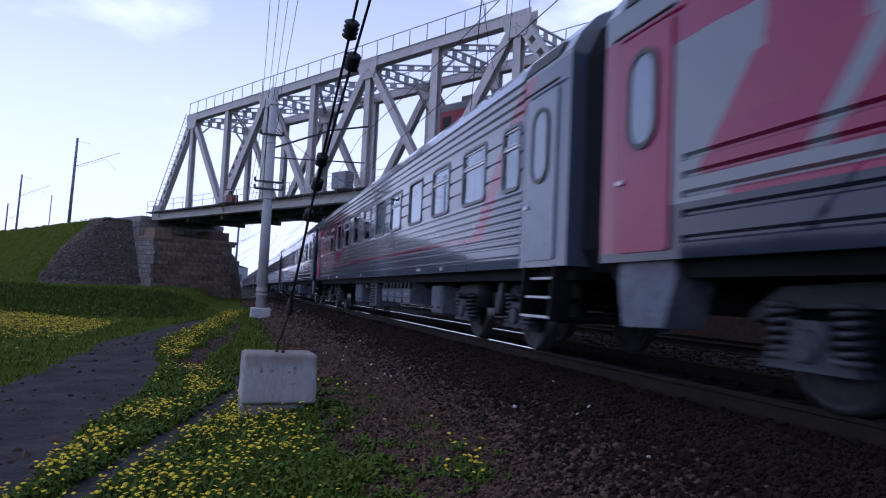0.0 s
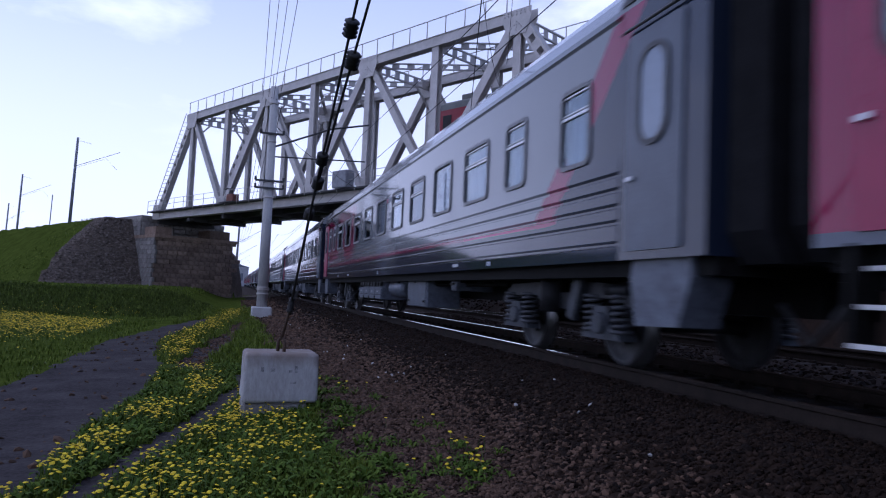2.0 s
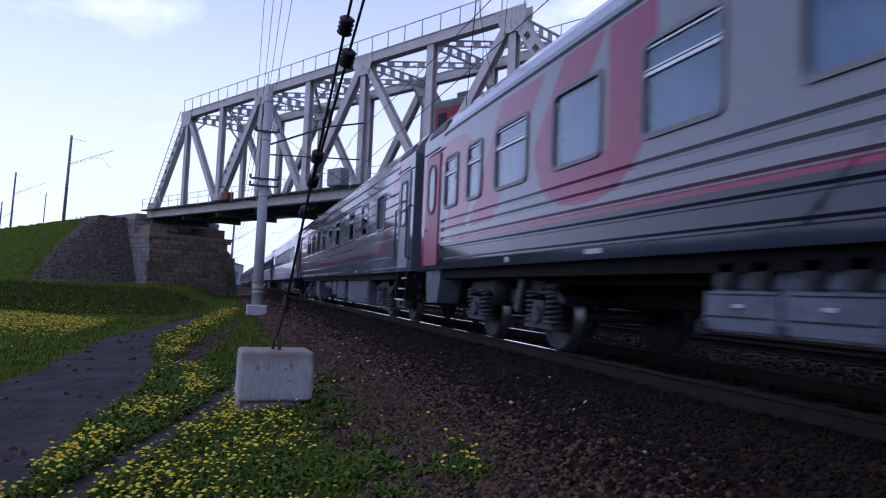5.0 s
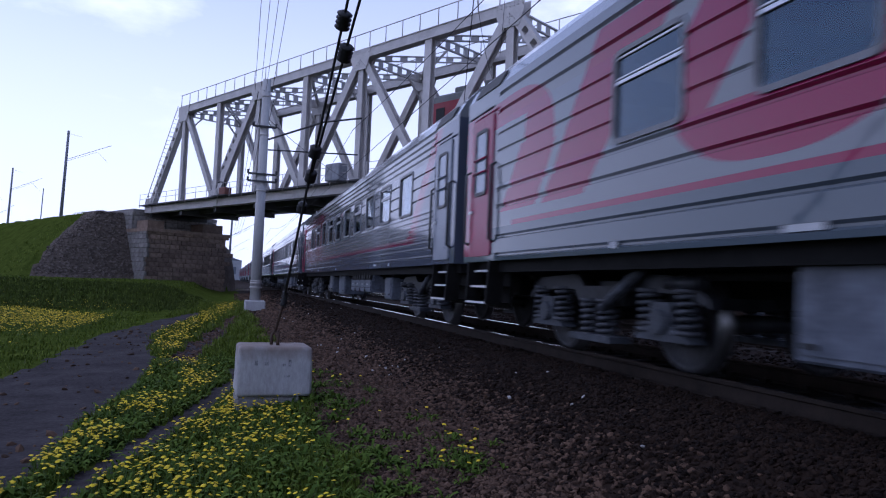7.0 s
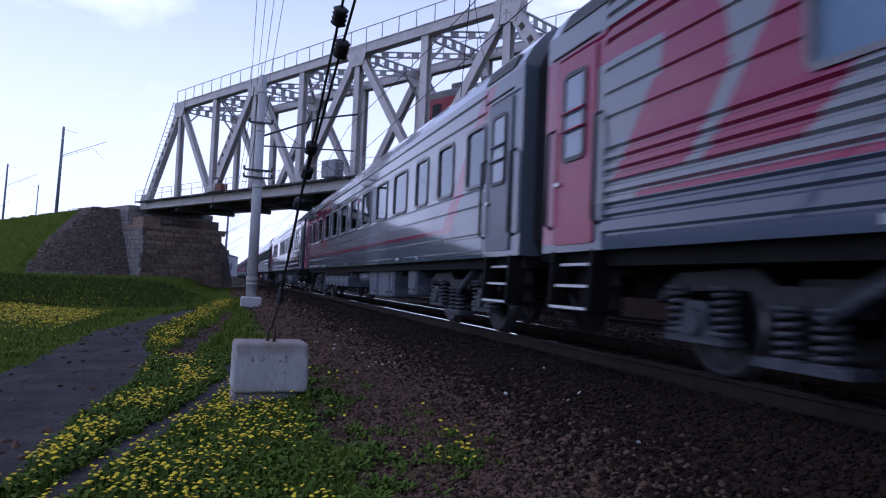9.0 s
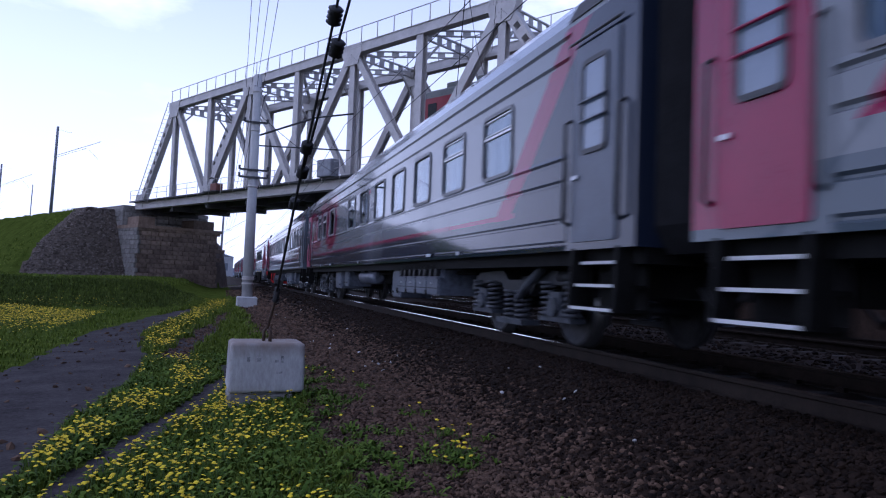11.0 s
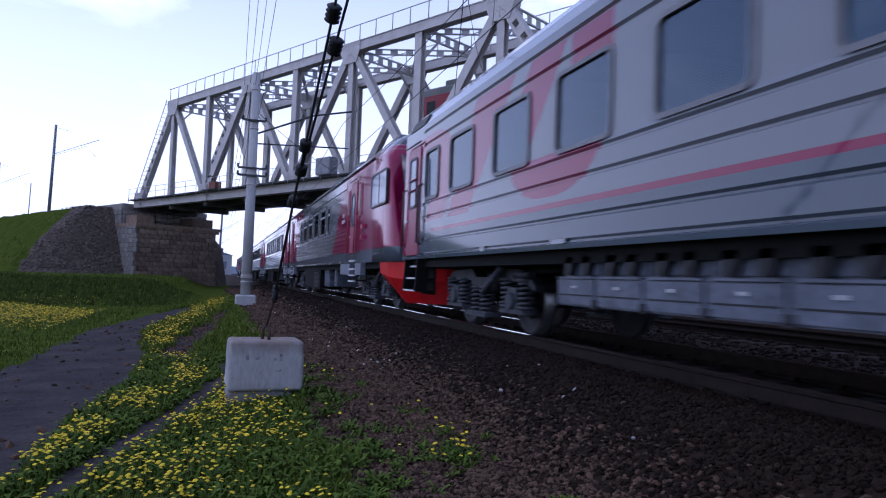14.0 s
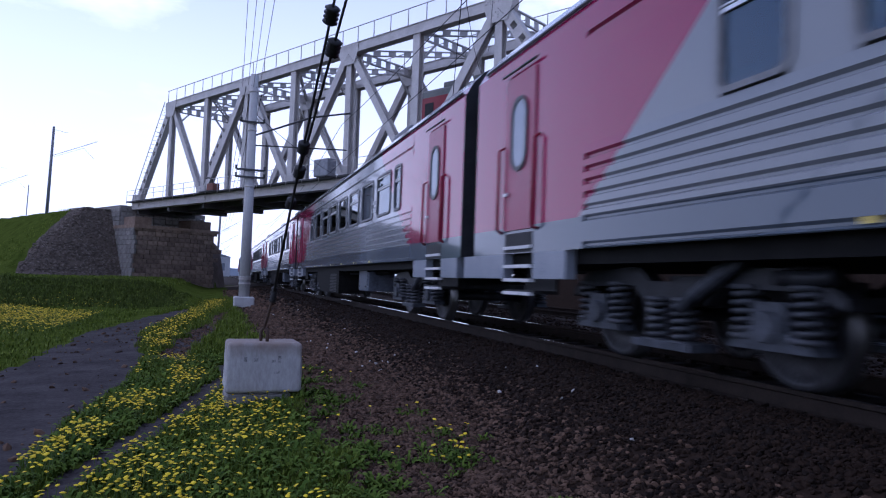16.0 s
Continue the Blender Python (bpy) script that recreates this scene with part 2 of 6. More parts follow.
def cover(x, y):
    """What lies on the ground: 0 grass, 1 ballast, 2 dirt, 3 paved slope."""
    n = 0.22 * noise.noise((x * 1.3, y * 0.9, 0.5)) + 0.10 * noise.noise((x * 4, y * 4, 2.5))
    if bank(x, y) > 0 and x < 0:
        s, w = bridge_coords(x, y)
        out = max(0.0, -(w - TRUSS_W / 2) - 6.5)
        return 3 if s > -2.0 + 0.14 * out + n * 0.3 else 0
    if -4.15 + n < x < 60 + n:
        return 1
    l, r = path_edges(y)
    if l < x < r and y < 28.5:
        return 2
    if y < 11 and abs(x - rut(y)) < 0.13 + n * 0.3:
        return 2
    if 11.5 < y < 26 and abs(x + 5.62 - 0.075 * (y - 13)) < 0.24 + n:
        return 2
    return 0


def build_ground():
    def steps_of(*spans):
        out = []
        for a, b, d in spans:
            k = int(round((b - a) / d))
            out += [a + (b - a) * i / k for i in range(k)]
        return out
    xs = [-1500, -800, -400, -220, -150] + steps_of((-110, -40, 4.0), (-40, -27, 1.0), (-27, -14, 0.5), (-14, -8.5, 0.35), (-8.5, -3.6, 0.12), (-3.6, -0.6, 0.15), (-0.6, 8, 0.4), (8, 14, 0.5), (14, 100, 5)) + [100, 150, 250, 500, 900, 1500]
    ys = [-60, -40, -25] + steps_of((-16, -6, 0.4), (-6, 3, 0.2), (3, 14, 0.13), (14, 26, 0.35), (26, 57, 0.8), (57, 86, 0.5), (86, 200, 3)) + [200, 230, 260, 300, 400, 600, 900, 1500, 3000]
    bm = bmesh.new()
    grid = [[bm.verts.new((x, y, ground_z(x, y) + 0.03 * noise.noise((x * 0.9, y * 0.9, 0)) + 0.012 * noise.noise((x * 5, y * 5, 4)))) for y in ys] for x in xs]
    for i in range(len(xs) - 1):
        for j in range(len(ys) - 1):
            f = bm.faces.new((grid[i][j], grid[i + 1][j], grid[i + 1][j + 1], grid[i][j + 1]))
            f.smooth = True
            f.material_index = cover((xs[i] + xs[i + 1]) / 2, (ys[j] + ys[j + 1]) / 2)
    return tagged(part("ground", bm, [M_GRASSBED, M_BALLAST, M_DIRT, M_COBBLE]), "grassy ground with a dirt path and brown ballast bed", "ground", kind="structure")


build_ground()


# ---------- tracks ----------
def rail_section(c):
    pts = [(-0.066, -0.18), (0.066, -0.18), (0.066, -0.168), (0.012, -0.15), (0.010, -0.045), (0.036, -0.034), (0.036, -0.006), (0.030, 0.0), (-0.030, 0.0), (-0.036, -0.006), (-0.036, -0.034), (-0.010, -0.045), (-0.012, -0.15), (-0.066, -0.168)]
    return [(c + x, z) for x, z in pts]


def build_track(cx, near):
    t = thing("railway_track", pose(cx, 0, 0), "railway track with rusty rails on concrete sleepers in dark ballast", "track", kind="structure")
    for c in (-0.795, 0.795):
        bm = bmesh.new()
        prism(bm, rail_section(c), 1, -40, 420)
        for f in bm.faces:
            if f.normal.z > 0.9 and f.calc_center_median().z > -0.01:
                f.material_index = 1
        part("rail", bm, [M_RUST, M_RAILTOP], t, "rusty steel rail with a polished top")
    bm = boxes((-1.35, 1.35, -0.13, 0.13, -0.40, -0.185))
    bevelled(bm, 0.03)
    me = bpy.data.meshes.new("sleeper")
    bm.to_mesh(me)
    bm.free()
    me.materials.append(M_SLEEPER)
    clip = bpy.data.meshes.new("rail_clip")
    bm = boxes((-0.13, -0.07, -0.05, 0.05, -0.19, -0.14), (0.07, 0.13, -0.05, 0.05, -0.19, -0.14))
    bm.to_mesh(clip)
    bm.free()
    clip.materials.append(M_RUST)
    for k in range(near):
        s = new("sleeper", me)
        s.parent = t
        s.matrix_basis = pose(0.02 * math.sin(k * 7.3), -3 + 0.545 * k, 0)
        if k < 50:
            for c in (-0.795, 0.795):
                o = new("rail_clip", clip)
                o.parent = s
                o.matrix_basis = pose(c, 0, 0)
    return t


build_track(0.0, 150)
build_track(5.4, 80)


def build_stone_bank():
    """Pitched stone slope beyond the second track."""
    t = thing("stone_slope", pose(0, 0, 0), "pale pitched stone slope beside the tracks", "stone slope", kind="structure")
    rnd = random.Random(5)
    meshes = []
    for k in range(5):
        bm = boxes((-0.20, 0.20, -0.23, 0.23, -0.06, 0.06))
        for v in bm.verts:
            v.co += Vector((rnd.uniform(-0.04, 0.04), rnd.uniform(-0.04, 0.04), rnd.uniform(-0.015, 0.015)))
        bevelled(bm, 0.025)
        meshes.append(shared_mesh("stone", bm, M_PITCH))
    for j in range(42):
        for i in range(7):
            o = new("stone", meshes[rnd.randrange(5)])
            o.parent = t
            x = 8.45 + 0.40 * i + rnd.uniform(-0.03, 0.03)
            y = 6.0 + 0.49 * j + 0.22 * (i % 2)
            o.matrix_basis = pose(x, y, ground_z(x, y) + 0.05, 0, -27 + rnd.uniform(-4, 4), rnd.uniform(-8, 8))


def shared_mesh(name, bm, mat):
    me = bpy.data.meshes.new(name)
    bm.to_mesh(me)
    bm.free()
    me.materials.append(mat)
    return me


build_stone_bank()

# ---------- bridge ----------
ZT, ZB = 15.76, 6.98


def h_member(bm, a, b, deep, wide, across, web=0.05, flange=0.05):
    """A riveted member: two flange plates set apart across, joined by a web."""
    n = Vector(across).normalized()
    for s in (-1, 1):
        beam(bm, Vector(a) + n * s * wide / 2, Vector(b) + n * s * wide / 2, deep, flange, n)
    beam(bm, a, b, web, wide, n)


def laced_strut(bm, a, b, depth, plates, up=(0, 0, 1), bar=0.09, thick=0.08):
    """Two parallel bars with batten plates between, open in between."""
    a, b, up = Vector(a), Vector(b), Vector(up)
    for s in (-1, 1):
        beam(bm, a + up * s * depth / 2, b + up * s * depth / 2, 0.14, bar, up)
    for k in range(plates):
        t0, t1 = (k + 0.22) / plates, (k + 0.70) / plates
        beam(bm, a.lerp(b, t0), a.lerp(b, t1), thick * 0.4, depth, up)


def build_bridge():
    br = thing("truss_bridge", Matrix.Identity(4), "grey riveted steel railway truss bridge with top railings", "bridge")
    bolt = shared_mesh("rivet", boxes((-0.03, 0.03, -0.03, 0.03, -0.03, 0.03)), M_STEEL)
    for w, near in ((0.0, True), (TRUSS_W, False)):
        P = lambda s, z, dw=0.0: bridge_point(s, w + dw, z)
        for s in range(-1, 7):
            if 0 <= s < 6:
                bm = bmesh.new()
                beam(bm, P(s, ZT), P(s + 1, ZT), 0.50, 0.56)
                beam(bm, P(s, ZT + 0.30), P(s + 1, ZT + 0.30), 0.62, 0.04)
                beam(bm, P(s, ZT - 0.30), P(s + 1, ZT - 0.30), 0.58, 0.04)
                part("top_chord", bm, M_STEEL, br)
            bm = bmesh.new()
            a, b = (s - (0.05 if s == -1 else 0), s + 1 + (0.18 if s == 6 else 0))
            beam(bm, P(a, ZB), P(b, ZB), 0.44, 0.62)
            beam(bm, P(a, ZB + 0.33), P(b, ZB + 0.33), 0.58, 0.04)
            beam(bm, P(a, ZB - 0.33), P(b, ZB - 0.33), 0.66, 0.05)
            part("bottom_chord", bm, M_STEEL, br)
            za, zb = (ZB, ZT) if s % 2 else (ZT, ZB)
            bm = bmesh.new()
            if s in (-1, 6):
                A, B = P(s, za), P(s + 1, zb)
                n = BR_N
                side = (B - A).normalized().cross(n).normalized()
                for e in (-1, 1):
                    beam(bm, A + side * e * 0.25, B + side * e * 0.25, 0.5, 0.16, side)
                for k in range(11):
                    beam(bm, A.lerp(B, (k + 0.05) / 11), A.lerp(B, (k + 0.62) / 11), 0.5, 0.36, side)
                part("end_post", bm, M_STEEL, br, "laced end post with openings")
            else:
                h_member(bm, P(s, za), P(s + 1, zb), 0.56 if s % 2 else 0.46, 0.40, BR_N)
                part("diagonal", bm, M_STEEL, br)
        for s in range(0, 7):
            bm = bmesh.new()
            h_member(bm, P(s, ZB), P(s, ZT), 0.50 if s % 2 == 0 else 0.56, 0.36, BR_N)
            part("post", bm, M_STEEL, br)
        # gusset plates with rivets
        for s in range(-1, 8):
            top = s % 2 == 0
            z0 = ZT if top else ZB
            d = -1 if top else 1
            half = 0.95 if s in (0, 6) or top else 0.75
            out = [(-half, 0.33 * -d), (half, 0.33 * -d), (half, 0.25 * d), (0.62, 1.05 * d), (-0.62, 1.05 * d), (-half, 0.25 * d)]
            for dw in (-0.30, 0.27):
                bm = bmesh.new()
                r = [[bm.verts.new(P(s, z0 + v, dw + t) + BR_D * u) for u, v in out] for t in (0, 0.03)]
                bm.faces.new(r[0])
                bm.faces.new(r[1][::-1])
                for i in range(6):
                    bm.faces.new((r[0][i], r[0][(i + 1) % 6], r[1][(i + 1) % 6], r[1][i]))
                bmesh.ops.recalc_face_normals(bm, faces=bm.faces[:])
                g = part("gusset", bm, M_STEEL, br)
                if near and dw < 0 and s >= 1:
                    for (u, v) in [(u0 * 0.14, 0.22 * -d) for u0 in range(-6, 7, 2)] + [(u0 * 0.14, 0.05 * -d) for u0 in range(-6, 7, 2)] + [(k * 0.17 * q, (0.35 + 0.16 * k) * d) for k in range(4) for q in (-1, 0, 1)]:
                        o = new("rivet", bolt)
                        o.parent = g
                        o.matrix_basis = Matrix.Translation(P(s, z0 + v, dw - 0.01) + BR_D * u)
        # railing along the top
        bm = bmesh.new()
        tube(bm, [P(-0.12, ZT + 1.38, -0.22), P(6.15, ZT + 1.38, -0.22)], 0.032, 6)
        part("handrail", bm, M_STEEL, br, "thin steel handrail")
        for k in range(26):
            bm = bmesh.new()
            tube(bm, [P(-0.10 + k * 0.249, ZT + 0.30, -0.22), P(-0.10 + k * 0.249, ZT + 1.38, -0.22)], 0.035, 6)
            part("railing_post", bm, M_STEEL, br)
        # deck railing outside the truss
        o = -0.85 if near else 0.85
        bm = bmesh.new()
        for z in (ZB + 1.35, ZB + 0.9):
            tube(bm, [P(-1.1, z, o), P(7.1, z, o)], 0.022, 5)
        part("deck_handrail", bm, M_STEEL, br)
        for k in range(28):
            bm = bmesh.new()
            tube(bm, [P(-1.1 + 0.3 * k, ZB + 0.1, o), P(-1.1 + 0.3 * k, ZB + 1.35, o)], 0.026, 5)
            part("deck_railing_post", bm, M_STEEL, br)
    # cross frames and lateral bracing between the trusses
    for s in range(0, 7):
        bm = bmesh.new()
        laced_strut(bm, bridge_point(s, 0.25, ZT - 0.2), bridge_point(s, TRUSS_W - 0.25, ZT - 0.2), 0.55, 6)
        part("cross_frame", bm, M_STEEL, br, "cross frame with batten plates")
        for w0, w1 in ((0.2, 1.5), (TRUSS_W - 0.2, TRUSS_W - 1.5)):
            bm = bmesh.new()
            beam(bm, bridge_point(s, w0, ZT - 1.9), bridge_point(s, w1, ZT - 0.5), 0.12, 0.12)
            part("knee_brace", bm, M_STEEL, br)
        if s < 6:
            for a, b in ((0.25, TRUSS_W - 0.25), (TRUSS_W - 0.25, 0.25)):
                bm = bmesh.new()
                laced_strut(bm, bridge_point(s, a, ZT - 0.12), bridge_point(s + 1, b, ZT - 0.12), 0.34, 8, bar=0.07)
                part("lateral_brace", bm, M_STEEL, br)
    # ladder on the near end post
    A, B = bridge_point(-0.99, -0.2, ZB + 0.5), bridge_point(-0.06, -0.2, ZT + 0.4)
    off = -BR_D * 0.42
    bm = bmesh.new()
    for dw in (-0.25, 0.2):
        tube(bm, [A + off + BR_N * dw, B + off + BR_N * dw], 0.035, 5)
    for k in range(24):
        p = A.lerp(B, k / 24) + off
        tube(bm, [p - BR_N * 0.25, p + BR_N * 0.2], 0.02, 5)
    for k in range(5):
        p = A.lerp(B, (k + 0.5) / 5)
        tube(bm, [p, p + off], 0.025, 5)
    part("ladder", bm, M_STEEL, br, "steel ladder up the end post")
    # deck: floor beams, stringers, walkway
    for s in range(-1, 8):
        bm = bmesh.new()
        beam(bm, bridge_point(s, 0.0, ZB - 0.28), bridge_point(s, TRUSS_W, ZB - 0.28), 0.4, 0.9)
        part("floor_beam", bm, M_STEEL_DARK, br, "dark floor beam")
    for w in (1.9, 3.8):
        bm = bmesh.new()
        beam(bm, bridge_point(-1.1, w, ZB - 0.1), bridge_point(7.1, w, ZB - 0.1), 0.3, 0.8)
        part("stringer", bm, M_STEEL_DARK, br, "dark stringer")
    bm = bmesh.new()
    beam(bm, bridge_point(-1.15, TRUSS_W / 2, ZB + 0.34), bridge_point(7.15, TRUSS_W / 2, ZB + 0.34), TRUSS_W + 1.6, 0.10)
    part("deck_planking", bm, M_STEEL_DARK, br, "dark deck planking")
    for w in (-0.795, 0.795):
        bm = bmesh.new()
        beam(bm, bridge_point(-1.15, TRUSS_W / 2 + w, ZB + 0.515), bridge_point(7.15, TRUSS_W / 2 + w, ZB + 0.515), 0.12, 0.25)
        part("track_rail", bm, M_BROWNRUST, br, "rusty rail on the bridge deck")
    return br


def build_cabinet():
    o = bridge_point(3.78, -0.75, ZB + 0.39)
    c = thing("equipment_cabinet", Matrix.Translation(o) @ pose(0, 0, 0, 0, 0, -60.6), "grey steel equipment cabinet on the bridge walkway", "cabinet")
    bm = boxes((-0.75, 0.75, -0.35, 0.35, 0.0, 1.15))
    bevelled(bm, 0.03)
    part("body", bm, M_GEAR, c)
    for x in (-0.7, 0.02):
        part("door", boxes((x, x + 0.66, -0.375, -0.352, 0.08, 1.07)), M_GEAR, c)


M_GEAR = surface("cabinet_grey", (0.15, 0.155, 0.17), (0.27, 0.275, 0.30), 3, 0.6, 0, 0.002)


def build_winch():
    o = bridge_point(1.45, -0.7, ZB + 0.39)
    c = thing("drive_box", Matrix.Translation(o) @ pose(0, 0, 0, 0, 0, -60.6), "rusty red drive box with a bent lever on the bridge", "drive box")
    bm = boxes((-0.5, 0.5, -0.3, 0.3, 0.0, 0.6))
    bevelled(bm, 0.05)
    part("box", bm, surface("rust_red", (0.10, 0.035, 0.025), (0.19, 0.07, 0.05), 4, 0.8), c)
    part("base", boxes((-1.6, 0.6, -0.35, 0.35, -0.05, 0.02)), M_STEEL_DARK, c)
    bm = bmesh.new()
    tube(bm, [(-0.1, 0, 0.6), (-0.15, 0, 1.0), (-0.9, 0, 1.15), (-1.2, 0, 1.05)], 0.06, 8)
    part("lever", bm, M_STEEL_DARK, c)


def build_loco():
    """Red locomotive standing on the bridge track."""
    m = Matrix.Translation(bridge_point(4.76, TRUSS_W / 2, ZB + 0.64)) @ Matrix(((BR_D.x, BR_N.x, 0, 0), (BR_D.y, BR_N.y, 0, 0), (0, 0, 1, 0), (0, 0, 0, 1))) @ Matrix.Diagonal((1, 1, 1.18, 1))
    c = thing("locomotive", m, "red locomotive with grey roof standing on the bridge", "locomotive")
    red = surface("loco_red", (0.20, 0.010, 0.020), (0.29, 0.018, 0.030), 2, 0.45)
    roof = surface("loco_roof", (0.10, 0.105, 0.10), (0.18, 0.185, 0.17), 2, 0.7)
    bm = bmesh.new()
    prism(bm, [(0.55, 0.9), (0.15, 1.2), (0.0, 1.6), (0.1, 2.6), (0.45, 3.75), (16.5, 3.75), (16.5, 0.9)], 1, -1.5, 1.5)
    bevelled(bm, 0.06, 2)
    part("body", bm, red, c)
    bm = bmesh.new()
    prism(bm, [(-1.50, 3.7), (-1.35, 4.05), (-0.8, 4.3), (0, 4.38), (0.8, 4.3), (1.35, 4.05), (1.50, 3.7)], 0, 0.5, 16.4)
    part("roof", bm, roof, c, "grey curved roof")
    for a, b in ((1.6, 2.8), (4.0, 6.5), (8.0, 9.5)):
        bm = boxes((a, b, -0.7, 0.7, 4.3, 4.62))
        bevelled(bm, 0.08, 2)
        part("roof_hatch", bm, roof, c)
    for y0 in (-1.3, 0.15):
        bm = boxes((0.18, 0.30, y0, y0 + 1.15, 2.7, 3.35))
        part("cab_window", bm, M_IRON, c, "dark cab window")
    part("side_window", boxes((0.9, 1.6, -1.53, -1.50, 2.7, 3.4)), M_IRON, c)
    part("lamp", boxes((0.16, 0.42, -0.2, 0.2, 3.45, 3.7)), M_CONC, c)
    for x in (2.6, 5.4, 11.5, 14.3):
        bm = bmesh.new()
        tube(bm, [(x, -0.85, 0.55), (x, 0.85, 0.55)], 0.52, 20)
        part("wheel", bm, M_WHEEL, c)
    part("frame", boxes((0.8, 16.2, -1.3, 1.3, 0.6, 0.95)), M_CHASSIS, c)


build_bridge()
build_cabinet()
build_winch()
build_loco()


# ---------- abutment ----------
def build_abutment():
    ab = thing("abutment", Matrix.Identity(4), "brown stone block bridge abutment with lighter wing wall", "abutment", kind="structure")
    rot = Matrix(((BR_D.x, BR_N.x, 0, 0), (BR_D.y, BR_N.y, 0, 0), (0, 0, 1, 0), (0, 0, 0, 1)))
    W0, W1, S0 = -1.25, TRUSS_W + 1.2, -0.62

    def slab(name, s0, s1, w0, w1, z0, z1, mat):
        bm = bmesh.new()
        prism(bm, [(bridge_point(s, w, 0).x, bridge_point(s, w, 0).y) for s, w in ((s0, w0), (s1, w0), (s1, w1), (s0, w1))], 2, z0, z1)
        return part(name, bm, mat, ab)

    slab("core", -2.2, S0 - 0.02, W0 + 0.12, W1 - 0.12, -1.5, 4.75, M_STONE)
    slab("coping", -2.2, S0 + 0.05, W0 - 0.15, W1 + 0.15, 4.75, 5.05, M_STONE)
    slab("ballast_wall", -2.1, -1.14, W0, W1, 5.05, 7.0, M_STONE_LIGHT)
    slab("bearing_block", -1.12, -0.72, -0.95, 0.6, 5.05, 5.85, M_STONE)
    slab("bearing_block", -1.12, -0.72, TRUSS_W - 1.2, TRUSS_W + 0.95, 5.05, 5.95, M_STONE)
    rnd = random.Random(11)
    meshes = {}
    upper = 5.27
    for mat in (M_STONE, M_STONE_LIGHT):
        for L in (0.7, 0.95, 1.2):
            bm = boxes((-0.10, 0.10, -L / 2 + 0.012, L / 2 - 0.012, -0.205, 0.205))
            bevelled(bm, 0.03)
            meshes[mat, L] = shared_mesh("stone", bm, mat)
    for row in range(13):
        z = -0.45 + 0.43 * row
        w = W0 + (0.3 if row % 2 else 0)
        while w < W1 - 0.4:
            L = rnd.choice((0.7, 0.95, 1.2))
            o = new("stone", meshes[M_STONE, L])
            o.parent = ab
            p = bridge_point(S0, w + L / 2, z)
            o.matrix_basis = Matrix.Translation(p + BR_D * rnd.uniform(-0.02, 0.03)) @ rot
            w += L
        u = -2.2 * PANEL + (0.4 if row % 2 else 0)
        while u < S0 * PANEL - 0.3:
            L = rnd.choice((0.7, 0.95))
            o = new("stone", meshes[M_STONE_LIGHT, L])
            o.parent = ab
            p = BR_O + BR_D * (u + L / 2) + BR_N * W0
            o.matrix_basis = Matrix.Translation((p.x, p.y, z)) @ rot @ pose(0, 0, 0, 0, 0, 90)
            u += L
    for row in range(4):
        w = W0 + 0.04
        while w < W1 - 0.5:
            L = rnd.choice((0.7, 0.95, 1.2))
            o = new("stone", meshes[M_STONE_LIGHT, L])
            o.parent = ab
            p = bridge_point(-1.13, w + L / 2, upper + 0.43 * row)
            o.matrix_basis = Matrix.Translation(p + BR_D * rnd.uniform(-0.02, 0.02)) @ rot
            w += L
        for k in range(6):
            o = new("stone", meshes[M_STONE_LIGHT, 0.95])
            o.parent = ab
            p = BR_O + BR_D * (-2.05 * PANEL + 0.5 + 0.95 * k) + BR_N * (W0 - 0.01)
            o.matrix_basis = Matrix.Translation((p.x, p.y, upper + 0.43 * row)) @ rot @ pose(0, 0, 0, 0, 0, 90)


build_abutment()


# ---------- anchor block with guy wires ----------
def build_block():
    b = thing("anchor_block", pose(-4.53, 7.62, -0.66, 0, 0, 2), "pale grey concrete anchor block on a footing in the weeds", "anchor block")
    bm = boxes((-0.385, 0.385, -0.28, 0.28, 0.18, 0.69))
    for v in bm.verts:
        if v.co.z > 0.5:
            v.co.x *= 0.975
    bevelled(bm, 0.038, 3)
    bmesh.ops.subdivide_edges(bm, edges=[e for e in bm.edges if e.calc_length() > 0.3], cuts=7, use_grid_fill=True)
    for v in bm.verts:
        v.co += 0.007 * noise.noise_vector(v.co * 6.0)
    part("block", bm, M_BLOCK, b, "weathered pale concrete block", True)
    bm = boxes((-0.38, 0.28, -0.24, 0.24, -0.25, 0.18))
    bevelled(bm, 0.03)
    part("footing", bm, M_CONC_DARK, b, "dark buried footing")
    bm = bmesh.new()
    tube(bm, [(-0.03, -0.02, 0.66), (-0.03, -0.02, 0.80), (0.0, -0.05, 0.84), (0.03, -0.08, 0.80), (0.03, -0.08, 0.66)], 0.018, 8)
    part("anchor_eye", bm, M_BROWNRUST, b, "rusty anchor eye")
    # worn stencil marks that cannot be read
    for x, z, w, h in ((-0.21, 0.50, 0.03, 0.05), (-0.11, 0.50, 0.04, 0.04), (0.07, 0.49, 0.035, 0.03), (0.13, 0.49, 0.03, 0.07), (0.09, 0.38, 0.06, 0.02)):
        part("stencil_mark", boxes((x, x + w, -0.284, -0.278, z, z + h)), M_MARK, b)


M_MARK = surface("worn_stencil", (0.12, 0.12, 0.125), (0.36, 0.36, 0.365), 20, 0.85)
M_BLOCK = surface("block_concrete", (0.27, 0.26, 0.255), (0.45, 0.45, 0.455), 2.6, 0.88, 0, 0.004, 30, stretch=(1, 1, 0.35))



